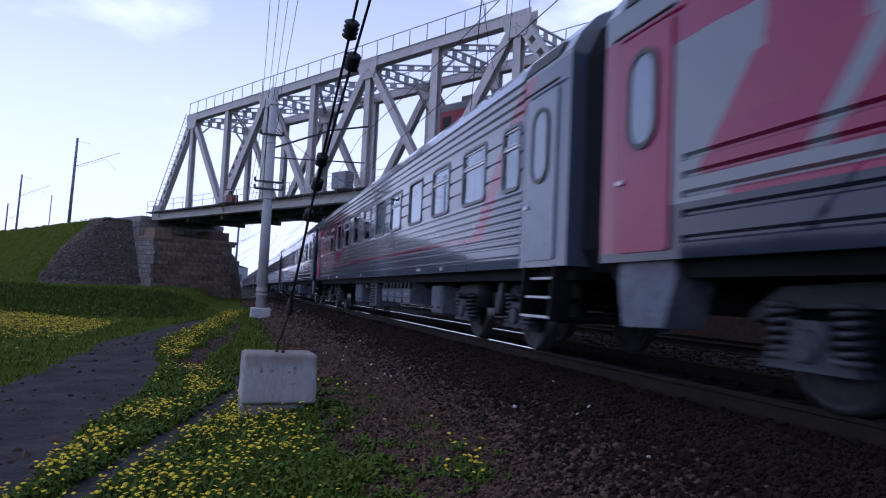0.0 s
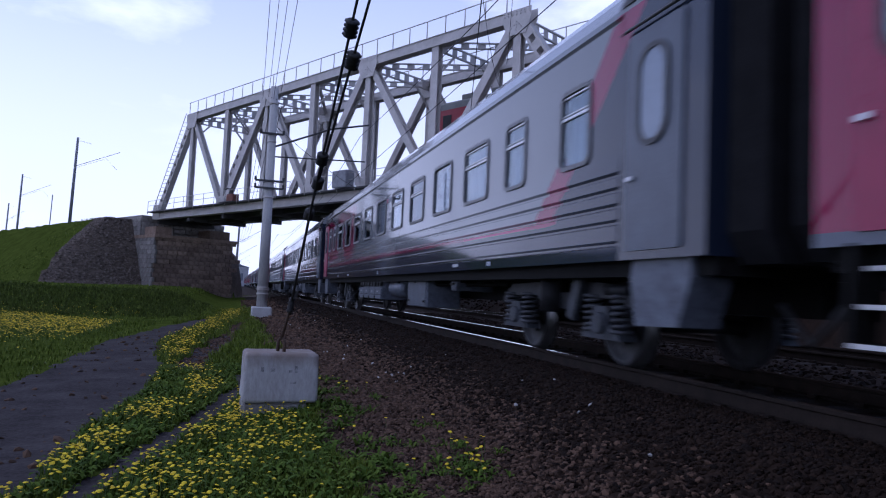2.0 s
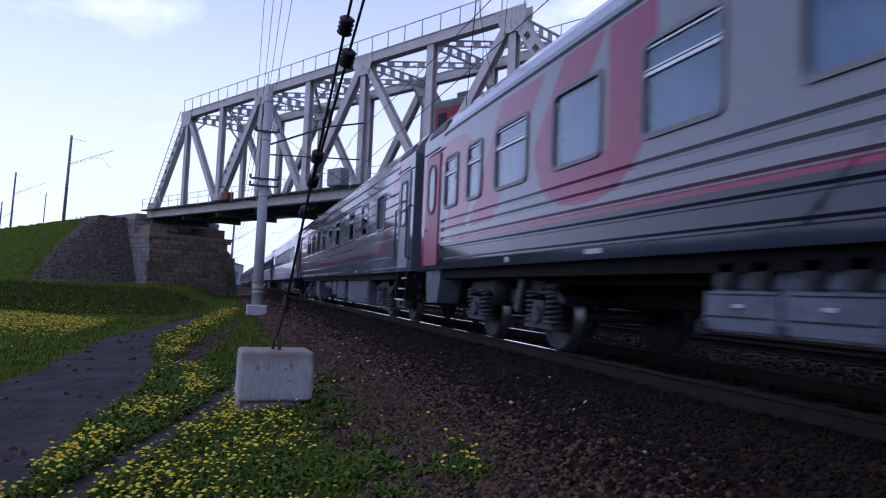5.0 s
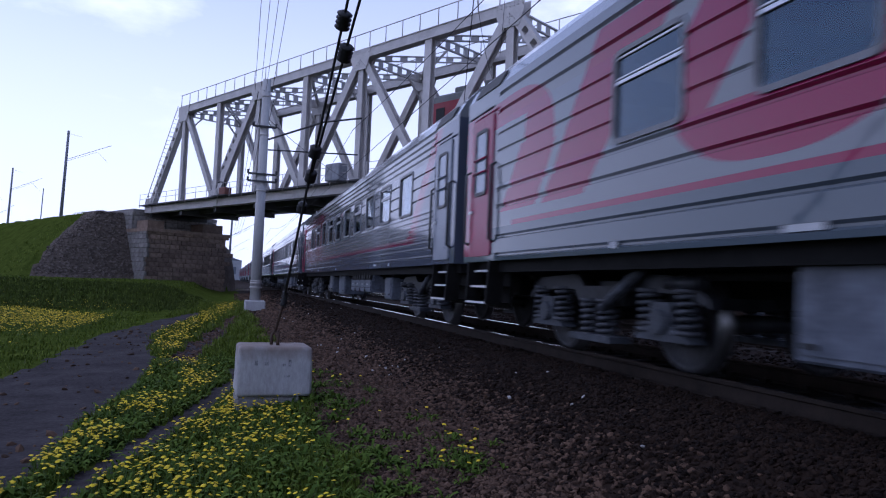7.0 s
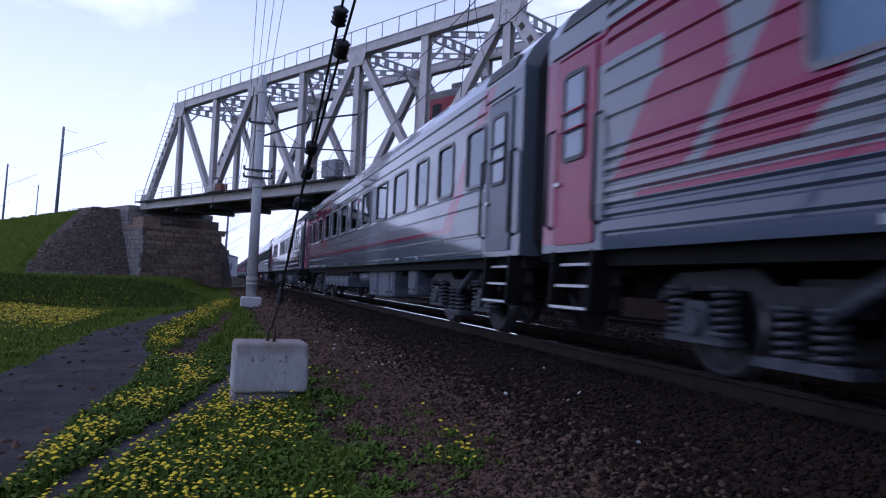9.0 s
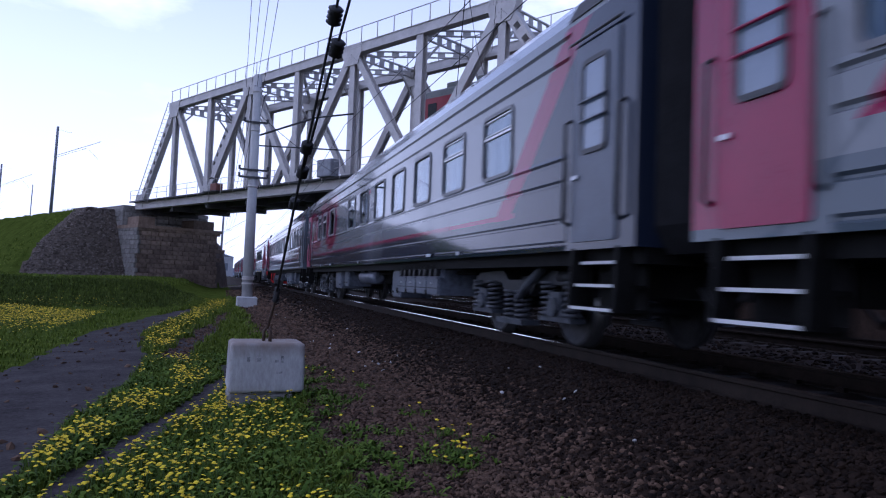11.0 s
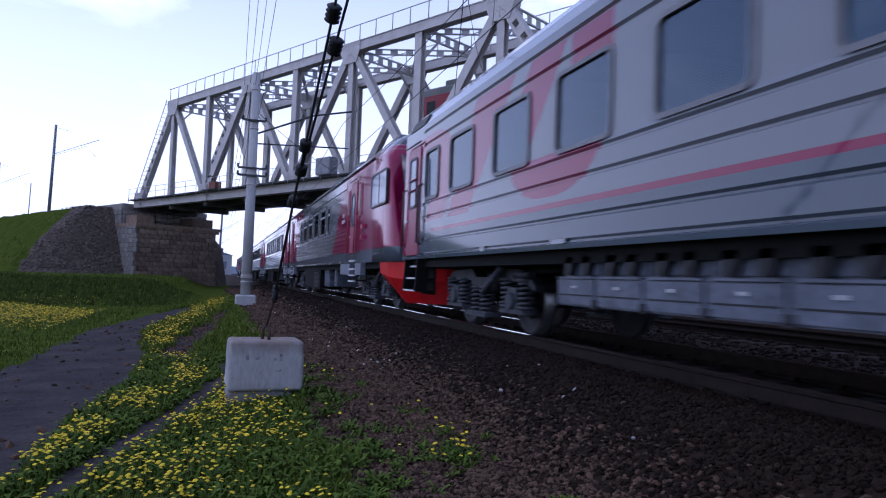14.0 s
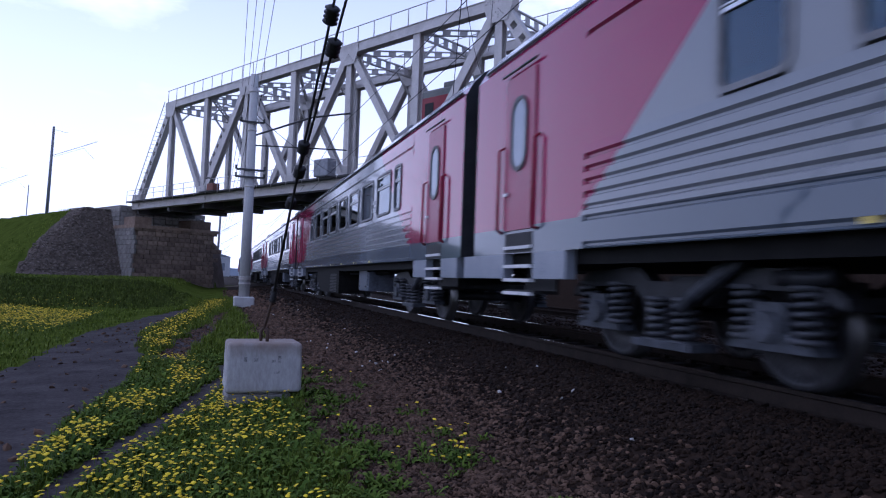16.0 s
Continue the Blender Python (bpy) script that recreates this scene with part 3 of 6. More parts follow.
def stain_block():
    """A rusty run-off that hangs from the top of the block."""
    nt = M_BLOCK.node_tree
    b = nt.nodes["Principled BSDF"]
    old = b.inputs["Base Color"].links[0].from_socket
    coord = nt.nodes.new("ShaderNodeTexCoord")
    sep = nt.nodes.new("ShaderNodeSeparateXYZ")
    nt.links.new(coord.outputs["Object"], sep.inputs[0])
    runs = nd(nt, "ShaderNodeTexNoise", Scale=5.0, Detail=5.0)
    nt.links.new(coord.outputs["Object"], runs.inputs["Vector"])
    wave = nt.nodes.new("ShaderNodeMath")
    wave.operation = "MULTIPLY_ADD"
    wave.inputs[1].default_value = 0.30
    nt.links.new(runs.outputs["Fac"], wave.inputs[0])
    nt.links.new(sep.outputs["Z"], wave.inputs[2])
    amount = nd(nt, "ShaderNodeMapRange")
    amount.inputs["From Min"].default_value, amount.inputs["From Max"].default_value = 0.68, 0.86
    amount.inputs["To Max"].default_value = 0.8
    nt.links.new(wave.outputs[0], amount.inputs["Value"])
    mix = nt.nodes.new("ShaderNodeMix")
    mix.data_type = "RGBA"
    mix.inputs["B"].default_value = (0.17, 0.12, 0.085, 1)
    nt.links.new(amount.outputs[0], mix.inputs["Factor"])
    nt.links.new(old, mix.inputs["A"])
    nt.links.new(mix.outputs["Result"], b.inputs["Base Color"])


stain_block()


def insulator(bm, a, b, r):
    a, b = Vector(a), Vector(b)
    pts, rad = [], []
    for k in range(9):
        t = k / 8
        pts.append(a.lerp(b, t))
        rad.append(r * (0.55 if k in (0, 8) else 1.0 if k % 2 else 0.62))
    tube(bm, pts, rad, 10)


def build_guys():
    g = thing("guy_wires", Matrix.Identity(4), "twin black steel guy wires with insulators above the block", "guy wire")
    eye = Vector((-4.53, 7.57, 0.16))
    low = Vector((-4.47, 7.38, 0.51))
    bm = bmesh.new()
    tube(bm, [eye, low], 0.016, 8)
    part("anchor_rod", bm, M_BROWNRUST, g, "rusty anchor rod")
    bm = bmesh.new()
    insulator(bm, low - Vector((0.01, 0.02, 0.06)), low + Vector((0.015, -0.03, 0.10)), 0.04)
    part("turnbuckle", bm, M_IRON, g)
    for mid, end, cuts in (
        (Vector((-4.39, 6.70, 1.42)), Vector((-4.29, 4.94, 2.93)), ((0.30, 0.06, 0.055), (0.86, 0.075, 0.062))),
        (Vector((-4.375, 6.60, 1.56)), Vector((-4.21, 4.93, 2.87)), ((-0.10, 0.055, 0.05), (0.10, 0.06, 0.055), (0.74, 0.075, 0.062))),
    ):
        top = mid + (end - mid) * 4.9
        bm = bmesh.new()
        tube(bm, [low, mid, end, top], [0.014, 0.012, 0.011, 0.011], 6)
        part("wire", bm, M_IRON, g, "black steel wire")
        d = (end - mid).normalized()
        span = (end - mid).length
        for t, half, r in cuts:
            p = mid + d * span * t
            bm = bmesh.new()
            insulator(bm, p - d * half, p + d * half, r)
            part("insulator", bm, M_IRON, g, "black strain insulator")


def build_near_mast():
    b = thing("catenary_mast", pose(-3.05, -2.9, -0.5), "grey concrete catenary mast that holds the guy wires", "pole")
    bm = bmesh.new()
    tube(bm, [(0, 0, 0), (0, 0, 11.5)], [0.21, 0.14], 16)
    part("shaft", bm, M_POLE, b)


def build_pole():
    b = thing("catenary_pole", pose(-3.97, 29.0, -0.56), "round concrete catenary pole with steel bands and brackets", "pole")
    bm = bmesh.new()
    tube(bm, [(0, 0, 0.2), (0.0, 0, 3.2), (0.0, 0, 9.5)], [0.215, 0.20, 0.155], 20)
    part("shaft", bm, M_POLE, b, "pale concrete shaft")
    bm = boxes((-0.40, 0.40, -0.42, 0.42, -0.6, 0.42))
    bevelled(bm, 0.04)
    part("footing", bm, M_CONC, b, "concrete footing")
    for z, r in ((0.95, 0.235), (1.12, 0.235), (1.2, 0.23), (4.9, 0.21), (5.25, 0.21), (5.55, 0.205), (7.2, 0.19), (7.5, 0.19), (8.8, 0.18)):
        bm = bmesh.new()
        tube(bm, [(0, 0, z - 0.035), (0, 0, z + 0.035)], r, 20)
        part("band", bm, M_STEEL, b, "steel band")
    for z, l in ((5.25, 0.55), (5.55, 0.55), (7.5, 0.45)):
        bm = bmesh.new()
        beam(bm, (-l, -0.22, z), (l, -0.22, z), 0.06, 0.08)
        tube(bm, [(-l, -0.22, z), (-l, -0.22, z + 0.16)], 0.045, 8)
        tube(bm, [(l, -0.22, z), (l, -0.22, z + 0.16)], 0.045, 8)
        part("bracket", bm, M_STEEL_DARK, b, "dark cross bracket")
    # cantilever over the track
    bm = bmesh.new()
    tube(bm, [(0.1, 0, 7.0), (2.4, 0, 8.0), (4.0, 0, 8.35)], 0.04, 8)
    tube(bm, [(0.1, 0, 6.6), (3.9, 0, 6.75)], 0.03, 8)
    part("cantilever", bm, M_STEEL_DARK, b)


M_POLE = surface("pole_concrete", (0.30, 0.295, 0.29), (0.46, 0.45, 0.44), 1.8, 0.85, 0, 0.004, 30, stretch=(1, 1, 0.3))


def hang(name, a, b, sag, r, label):
    a, b = Vector(a), Vector(b)
    bm = bmesh.new()
    pts = []
    for k in range(13):
        t = k / 12
        p = a.lerp(b, t)
        p.z -= sag * 4 * t * (1 - t)
        pts.append(p)
    tube(bm, pts, r, 5)
    ob = part(name, bm, M_IRON)
    tagged(ob, label, "cable", "overhead wires")
    return ob


def build_wires():
    # feeder wires from the near mast to the concrete pole and on
    for dx, z0, z1 in ((-0.55, 9.9, 8.35), (-0.18, 9.9, 8.45), (0.16, 9.6, 8.4), (0.5, 9.3, 8.1)):
        hang("overhead_wire", (-4.55 + dx * 0.8, -2.9, z0 + 0.9), (-4.1 + dx * 0.6, 28.8, z1), 0.55, 0.009, "thin black feeder wire strung between the poles")
        hang("overhead_wire", (-3.97 + dx * 0.6, 28.8, z1), (-4.2 + dx, 130, 8.6), 1.0, 0.014, "thin black feeder wire strung along the railway")
    # contact line over the running track
    for x, z, sag, r in ((0.0, 7.7, 0.7, 0.012), (0.06, 6.0, 0.04, 0.011)):
        hang("overhead_wire", (x, -20, z), (x, 31, z), sag, r, "black catenary wire over the running track")
        hang("overhead_wire", (x, 31, z), (x, 95, z if z > 7 else 6.0), sag * 0.3 + (1.35 if z > 7 else 0), r, "black catenary wire over the running track")
        hang("overhead_wire", (x, 95, z), (x, 180, z), sag, r * 1.3, "black catenary wire over the running track")
    hang("overhead_wire", (2.2, 18, 12.6), (8.2, 34, 13.2), 0.6, 0.012, "thin black wire running past the bridge end")
    hang("overhead_wire", (1.6, 20, 11.6), (8.6, 36, 12.6), 0.7, 0.012, "thin black wire running past the bridge end")
    hang("overhead_wire", (-3.97, 28.9, 7.4), (2.5, 40.0, 6.2), 0.3, 0.012, "thin black wire slanting from the pole")
    hang("overhead_wire", (-2.9, 6.0, 4.9), (8.0, 40.0, 8.2), 0.3, 0.010, "thin black wire slanting across the bridge")


M_MAST = surface("mast_grey", (0.13, 0.135, 0.15), (0.22, 0.225, 0.24), 2, 0.7)


def mast(x, y, z, h, arm, flip=1):
    b = thing("catenary_mast", pose(x, y, z), "dark slender catenary mast on the grassy embankment", "pole", "masts of the upper railway")
    bm = bmesh.new()
    tube(bm, [(0, 0, -0.6), (0.02 * h, 0, h)], [0.17, 0.12], 10)
    part("shaft", bm, M_MAST, b)
    if arm:
        bm = bmesh.new()
        tube(bm, [(0.1, 0, h * 0.66), (arm * flip, 0, h * 0.87)], 0.026, 6)
        tube(bm, [(0.1, 0, h * 0.64), (arm * 0.7 * flip, 0, h * 0.78), (arm * 0.95 * flip, 0, h * 0.66)], 0.014, 6)
        tube(bm, [(0.1, 0, h * 0.97), (arm * 0.35 * flip, 0, h * 0.94)], 0.014, 6)
        part("arm", bm, M_MAST, b)
    return b


build_block()
build_guys()
build_near_mast()
build_pole()
build_wires()
for x, y, zb, zt, arm in ((-22.3, 81.2, 6.5, 15.65, 4.4), (-38.7, 123.5, 7.6, 16.7, 4.4), (-54.6, 209.2, 10.0, 22.9, 0), (-48.9, 153.9, 7.0, 14.7, 3.0), (-74, 175, 9.0, 17.5, 3.0)):
    zb = min(zb, ground_z(x, y))
    mast(x, y, zb, zt - zb, arm)
for k in range(6):
    mast(-5.2 - 0.1 * k, 92 + 42 * k, -0.9, 10.5, 3.6)
    mast(11.5, 82 + 42 * k, -0.9, 10.5, 3.6, -1)


# ---------- distance ----------
def build_distance():
    rnd = random.Random(9)
    bm = bmesh.new()
    n = 240
    lo, hi = [], []
    for k in range(n + 1):
        a = radians(-75 + 150 * k / n)
        r = 1400
        x, y = r * math.sin(a), r * math.cos(a)
        h = 16 + 12 * noise.noise((k * 0.11, 0, 0)) + 6 * noise.noise((k * 0.9, 5, 0))
        lo.append(bm.verts.new((x, y, -3)))
        hi.append(bm.verts.new((x * 1.01, y * 1.01, h)))
    for k in range(n):
        bm.faces.new((lo[k], lo[k + 1], hi[k + 1], hi[k]))
    tagged(part("far_woods", bm, surface("hazy_woods", (0.16, 0.19, 0.24), (0.22, 0.25, 0.30), 0.05, 1.0)), "hazy blue line of far woods on the horizon", "woods", kind="structure")
    wall = surface("far_wall", (0.30, 0.30, 0.32), (0.42, 0.42, 0.44), 0.4, 0.9)
    top = surface("far_roof", (0.10, 0.11, 0.14), (0.17, 0.18, 0.21), 0.4, 0.9)
    for x, y, w, d, h in ((-16, 300, 22, 12, 7), (-34, 340, 16, 12, 9), (-6, 380, 14, 10, 11), (-52, 330, 18, 10, 6)):
        b = thing("warehouse", pose(x, y, -1), "far pale warehouse with a dark pitched roof", "building", "buildings beyond the bridge")
        part("wall", boxes((-w / 2, w / 2, -d / 2, d / 2, 0, h)), wall, b)
        bm = bmesh.new()
        prism(bm, [(-w / 2 - 0.4, h), (w / 2 + 0.4, h), (0, h + w * 0.14)], 1, -d / 2 - 0.4, d / 2 + 0.4)
        part("roof", bm, top, b)
        for k in range(int(w / 3)):
            part("window", boxes((-w / 2 + 1 + 3 * k, -w / 2 + 2.4 + 3 * k, -d / 2 - 0.06, -d / 2, h * 0.35, h * 0.7)), top, b)


build_distance()
# ---------- train paint ----------
class Sums:
    """Small sums in material nodes; every method gives a socket."""

    def __init__(self, nt):
        self.nt = nt

    def op(self, kind, a, b=0.0, c=0.0):
        n = self.nt.nodes.new("ShaderNodeMath")
        n.operation = kind
        for i, v in enumerate((a, b, c)):
            if isinstance(v, (int, float)):
                n.inputs[i].default_value = v
            else:
                self.nt.links.new(v, n.inputs[i])
        return n.outputs[0]

    def lt(self, a, b):
        return self.op("LESS_THAN", a, b)

    def gt(self, a, b):
        return self.op("GREATER_THAN", a, b)

    def both(self, *m):
        out = m[0]
        for v in m[1:]:
            out = self.op("MULTIPLY", out, v)
        return out

    def either(self, *m):
        out = m[0]
        for v in m[1:]:
            out = self.op("MAXIMUM", out, v)
        return out

    def no(self, a):
        return self.op("SUBTRACT", 1.0, a)

    def line(self, z, v0, z0, v1, z1):
        """The line through (v0 at z0) and (v1 at z1), as a function of z."""
        k = (v1 - v0) / (z1 - z0)
        return self.op("MULTIPLY_ADD", z, k, v0 - k * z0)

    def oval(self, a, a0, ra, z, z0, rz):
        u = self.op("DIVIDE", self.op("SUBTRACT", a, a0), ra)
        v = self.op("DIVIDE", self.op("SUBTRACT", z, z0), rz)
        s = self.op("ADD", self.op("POWER", self.op("ABSOLUTE", u), 2.6), self.op("POWER", self.op("ABSOLUTE", v), 2.6))
        return self.lt(s, 1.0)

    def blend(self, mask, a, b):
        n = self.nt.nodes.new("ShaderNodeMix")
        n.data_type = "RGBA"
        self.nt.links.new(mask, n.inputs["Factor"])
        for key, v in (("A", a), ("B", b)):
            if isinstance(v, tuple):
                n.inputs[key].default_value = (*v, 1)
            else:
                self.nt.links.new(v, n.inputs[key])
        return n.outputs["Result"]


GREY, DARK, RED = (0.192, 0.204, 0.220), (0.010, 0.017, 0.036), (0.24, 0.003, 0.052)
LC = 25.5          # a coach over its couplers


def paint(name, which, lower=DARK):
    m = bpy.data.materials.new(name)
    m.use_nodes = True
    nt = m.node_tree
    b = nt.nodes["Principled BSDF"]
    q = Sums(nt)
    coord = nt.nodes.new("ShaderNodeTexCoord")
    sep = nt.nodes.new("ShaderNodeSeparateXYZ")
    nt.links.new(coord.outputs["Object"], sep.inputs[0])
    y, z = sep.outputs["Y"], sep.outputs["Z"]
    if which == "coach":
        e = q.op("SUBTRACT", LC, y)
        # slanted band at the leading end
        edge = q.line(z, 1.50, 3.35, 3.22, 1.6)
        ahead = q.lt(y, edge)
        band = q.both(q.gt(y, edge), q.lt(y, q.op("ADD", edge, 0.5)), q.gt(z, 1.56), q.lt(z, 3.55))
        low = q.lt(z, 1.57)
        stripe = q.both(q.gt(z, 1.57), q.lt(z, 1.635), q.gt(y, 3.1), q.gt(e, 2.3))
        # large letter shapes at the trailing end
        door = q.both(q.lt(e, 1.52), q.gt(e, 0.35), q.lt(z, 3.32), q.gt(z, 1.2))
        inner = q.line(z, 1.89, 1.77, 2.64, 2.72)
        outer = q.line(z, 3.00, 1.76, 3.48, 2.42)
        hole = q.both(q.lt(e, inner), q.lt(z, 2.97), q.lt(e, 2.66))
        hole = q.either(hole, q.both(q.oval(e, 2.10, 0.54, z, 2.62, 0.36), q.gt(z, 2.6)))
        bow = q.either(q.both(q.lt(e, outer), q.lt(z, 2.5)), q.both(q.gt(z, 2.45), q.oval(e, 2.25, 1.24, z, 2.55, 0.79)), q.both(q.lt(e, 2.3), q.lt(z, 3.33), q.gt(z, 2.5)))
        p_shape = q.both(bow, q.no(hole), q.gt(e, 1.5), q.gt(z, 1.77))
        slash = q.both(q.gt(e, q.line(z, 3.20, 1.76, 3.95, 2.75)), q.lt(e, q.line(z, 4.20, 1.76, 5.0, 2.55)), q.lt(z, 3.42), q.gt(z, 1.76))
        # the third, cup-shaped letter with a leaning left limb
        lean_l, lean_r = q.line(z, 5.55, 2.5, 6.40, 3.5), q.line(z, 6.35, 2.4, 7.22, 3.38)
        cup = q.both(q.oval(e, 6.86, 1.31, z, 2.95, 1.24), q.lt(z, 2.95), q.either(q.lt(z, 2.5), q.gt(e, lean_l)))
        cup = q.both(cup, q.no(q.both(q.gt(z, 2.2), q.gt(e, lean_r), q.lt(e, 7.34))))
        limb = q.both(q.gt(z, 2.9), q.lt(z, 3.45), q.either(q.both(q.gt(e, 7.34), q.lt(e, 8.17)), q.both(q.gt(e, lean_l), q.lt(e, lean_r))))
        red = q.either(band, stripe, door, p_shape, slash, cup, limb)
        colour = q.blend(q.either(q.both(ahead, q.lt(z, 3.55)), low), GREY, lower)
        colour = q.blend(red, colour, RED)
    else:
        low = q.lt(z, 1.44)
        if which == "head":
            near = q.lt(y, q.line(z, 6.85, 3.3, 8.5, 1.6))
        else:
            near = q.lt(y, q.line(z, 5.3, 3.0, 3.6, 1.6))
        far = q.gt(y, q.line(z, 18.3, 3.0, 20.1, 1.6))
        ends = q.both(q.either(near, far), q.gt(z, 1.44), q.lt(z, 3.68))
        line = q.both(q.gt(z, 3.69), q.lt(z, 3.78))
        colour = q.blend(low, (0.22, 0.234, 0.252), (0.095, 0.118, 0.146))
        colour = q.blend(q.gt(z, 3.8), colour, (0.055, 0.065, 0.095))
        colour = q.blend(q.either(ends, line), colour, (0.28, 0.003, 0.062))
    # road dirt: streaks down the side and a film
    mp = nt.nodes.new("ShaderNodeMapping")
    mp.inputs["Scale"].default_value = (1.0, 1.0, 0.22)
    nt.links.new(coord.outputs["Object"], mp.inputs["Vector"])
    n1 = nd(nt, "ShaderNodeTexNoise", Scale=3.5, Detail=6.0, Roughness=0.65)
    n2 = nd(nt, "ShaderNodeTexNoise", Scale=0.7, Detail=3.0, Roughness=0.6)
    nt.links.new(mp.outputs[0], n1.inputs["Vector"])
    nt.links.new(coord.outputs["Object"], n2.inputs["Vector"])
    dirt = q.op("MULTIPLY", q.op("ADD", q.op("MULTIPLY", n1.outputs["Fac"], 0.5), q.op("MULTIPLY", n2.outputs["Fac"], 0.5)), 0.10)
    colour = q.blend(dirt, colour, (0.15, 0.145, 0.14))
    nt.links.new(colour, b.inputs["Base Color"])
    rr = nd(nt, "ShaderNodeMapRange")
    rr.inputs["To Min"].default_value, rr.inputs["To Max"].default_value = 0.06, 0.20
    nt.links.new(n2.outputs["Fac"], rr.inputs["Value"])
    nt.links.new(rr.outputs[0], b.inputs["Roughness"])
    b.inputs["Specular IOR Level"].default_value = 0.10
    b.inputs["Coat Weight"].default_value, b.inputs["Coat Roughness"].default_value = 0.70, 0.06
    bp = nt.nodes.new("ShaderNodeBump")
    bp.inputs["Strength"].default_value, bp.inputs["Distance"].default_value = 0.15, 0.004
    nt.links.new(n2.outputs["Fac"], bp.inputs["Height"])
    nt.links.new(bp.outputs[0], b.inputs["Normal"])
    return m


def glass(name, tint, ior=1.75):
    m = bpy.data.materials.new(name)
    m.use_nodes = True
    b = m.node_tree.nodes["Principled BSDF"]
    b.inputs["Base Color"].default_value = (*tint, 1)
    b.inputs["Roughness"].default_value = 0.02
    b.inputs["IOR"].default_value = ior
    b.inputs["Specular Tint"].default_value = (0.55, 0.78, 1.0, 1)
    b.inputs["Transmission Weight"].default_value = 1.0
    return m


M_COACH = paint("coach_paint", "coach")
# Lower side painted lighter to stand for sky reflected in the ribs.
M_COACH_RIB_SHEEN = paint("coach_paint_rib_sheen", "coach", (0.070, 0.086, 0.125))
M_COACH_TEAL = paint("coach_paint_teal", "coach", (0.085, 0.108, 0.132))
M_HEAD = paint("railcar_head_paint", "head")
M_RAILCAR = paint("railcar_paint", "car")
M_GLASS = glass("window_glass", (0.74, 0.85, 0.95), 1.6)
M_GLASS_DARK = glass("tinted_window_glass", (0.07, 0.12, 0.19), 1.7)
M_SCREEN = surface("windscreen_tint", (0.012, 0.014, 0.016), (0.02, 0.022, 0.025), 2, 0.06, 0, 0, 40, 0.8)
M_SEAL = surface("window_seal", (0.02, 0.02, 0.022), (0.05, 0.05, 0.053), 8, 0.5)
M_RIM = surface("window_rim_grey", (0.11, 0.112, 0.12), (0.18, 0.182, 0.19), 8, 0.45)
M_ALU = surface("aluminium_rail", (0.45, 0.46, 0.48), (0.6, 0.61, 0.63), 6, 0.35, 0.7)
M_CURTAIN = surface("pale_curtain", (0.07, 0.09, 0.12), (0.15, 0.18, 0.23), 3, 0.9, 0, 0.01, 30, stretch=(1, 6, 0.2))
M_INSIDE = surface("cabin_panel", (0.16, 0.15, 0.13), (0.24, 0.22, 0.19), 2, 0.8)
M_GEARGREY = surface("equipment_grey", (0.022, 0.025, 0.031), (0.078, 0.085, 0.10), 5, 0.45, 0, 0.002, spec=0.2)
M_BOXGREY = surface("box_paint", (0.055, 0.063, 0.082), (0.145, 0.162, 0.20), 3.4, 0.38, 0, 0.003, 14, spec=0.3)
M_WHITEEDGE = surface("step_edge_white", (0.5, 0.5, 0.5), (0.68, 0.68, 0.67), 8, 0.6)
M_DOORGREY = surface("door_grey", (0.055, 0.066, 0.090), (0.090, 0.105, 0.135), 2.5, 0.35)
M_DOORLIGHT = surface("door_light_grey", (0.17, 0.19, 0.23), (0.24, 0.26, 0.30), 2.5, 0.3)
M_DOORRED = surface("door_red", (0.23, 0.005, 0.050), (0.28, 0.008, 0.060), 2.5, 0.3)
M_SIGNAL = surface("bright_red_paint", (0.56, 0.008, 0.010), (0.68, 0.014, 0.014), 2.5, 0.4)
M_GRAB = surface("grab_rail_red", (0.22, 0.008, 0.03), (0.30, 0.015, 0.045), 4, 0.4)
M_ENDWALL = surface("end_wall_grey", (0.014, 0.015, 0.018), (0.035, 0.037, 0.042), 3, 0.6, spec=0.2)
M_PALE = surface("pale_lettering", (0.36, 0.37, 0.39), (0.48, 0.49, 0.50), 8, 0.6)
M_YELLOW = surface("faded_yellow", (0.55, 0.42, 0.08), (0.68, 0.55, 0.15), 8, 0.6)
M_ROOFBOX = surface("roof_box", (0.09, 0.095, 0.105), (0.16, 0.165, 0.18), 3, 0.6)

ROOF = [(-1.50, 3.60), (-1.42, 3.80), (-1.22, 4.02), (-0.9, 4.19), (-0.45, 4.30), (0.0, 4.34)]
GROOVES = {
    "ribbed": ([1.26, 1.42, 1.53, 1.64, 1.75, 1.86, 1.97, 2.08], [3.17, 3.30, 3.43, 3.56]),
    "half_ribbed": ([1.27, 1.48, 1.64, 1.80, 1.95], [3.50]),
    "smooth": ([1.19, 1.44, 1.86, 2.10], [3.20, 3.45]),
    "plain": ([1.19, 1.44, 1.86, 2.10], [3.20, 3.45]),
    "railcar": ([1.15, 1.42, 1.53, 1.66, 1.79, 1.92, 2.05], [3.32, 3.60]),
}


def band_profile(x, z0, z1, grooves, deep=0.028, half=0.020):
    """Outer line of one side wall from z0 up to z1, with grooves pressed in."""
    pts = [(x, z0)]
    for g in sorted(grooves):
        if z0 + half < g < z1 - half:
            pts += [(x - 0.008, g - half - 0.012), (x + deep, g - half * 0.5), (x + deep, g + half * 0.5), (x - 0.008, g + half + 0.012)]
    pts.append((x, z1))
    return pts


def mirrored_ring(pts):
    return pts + [(-x, z) for x, z in reversed(pts) if abs(x) > 1e-6]


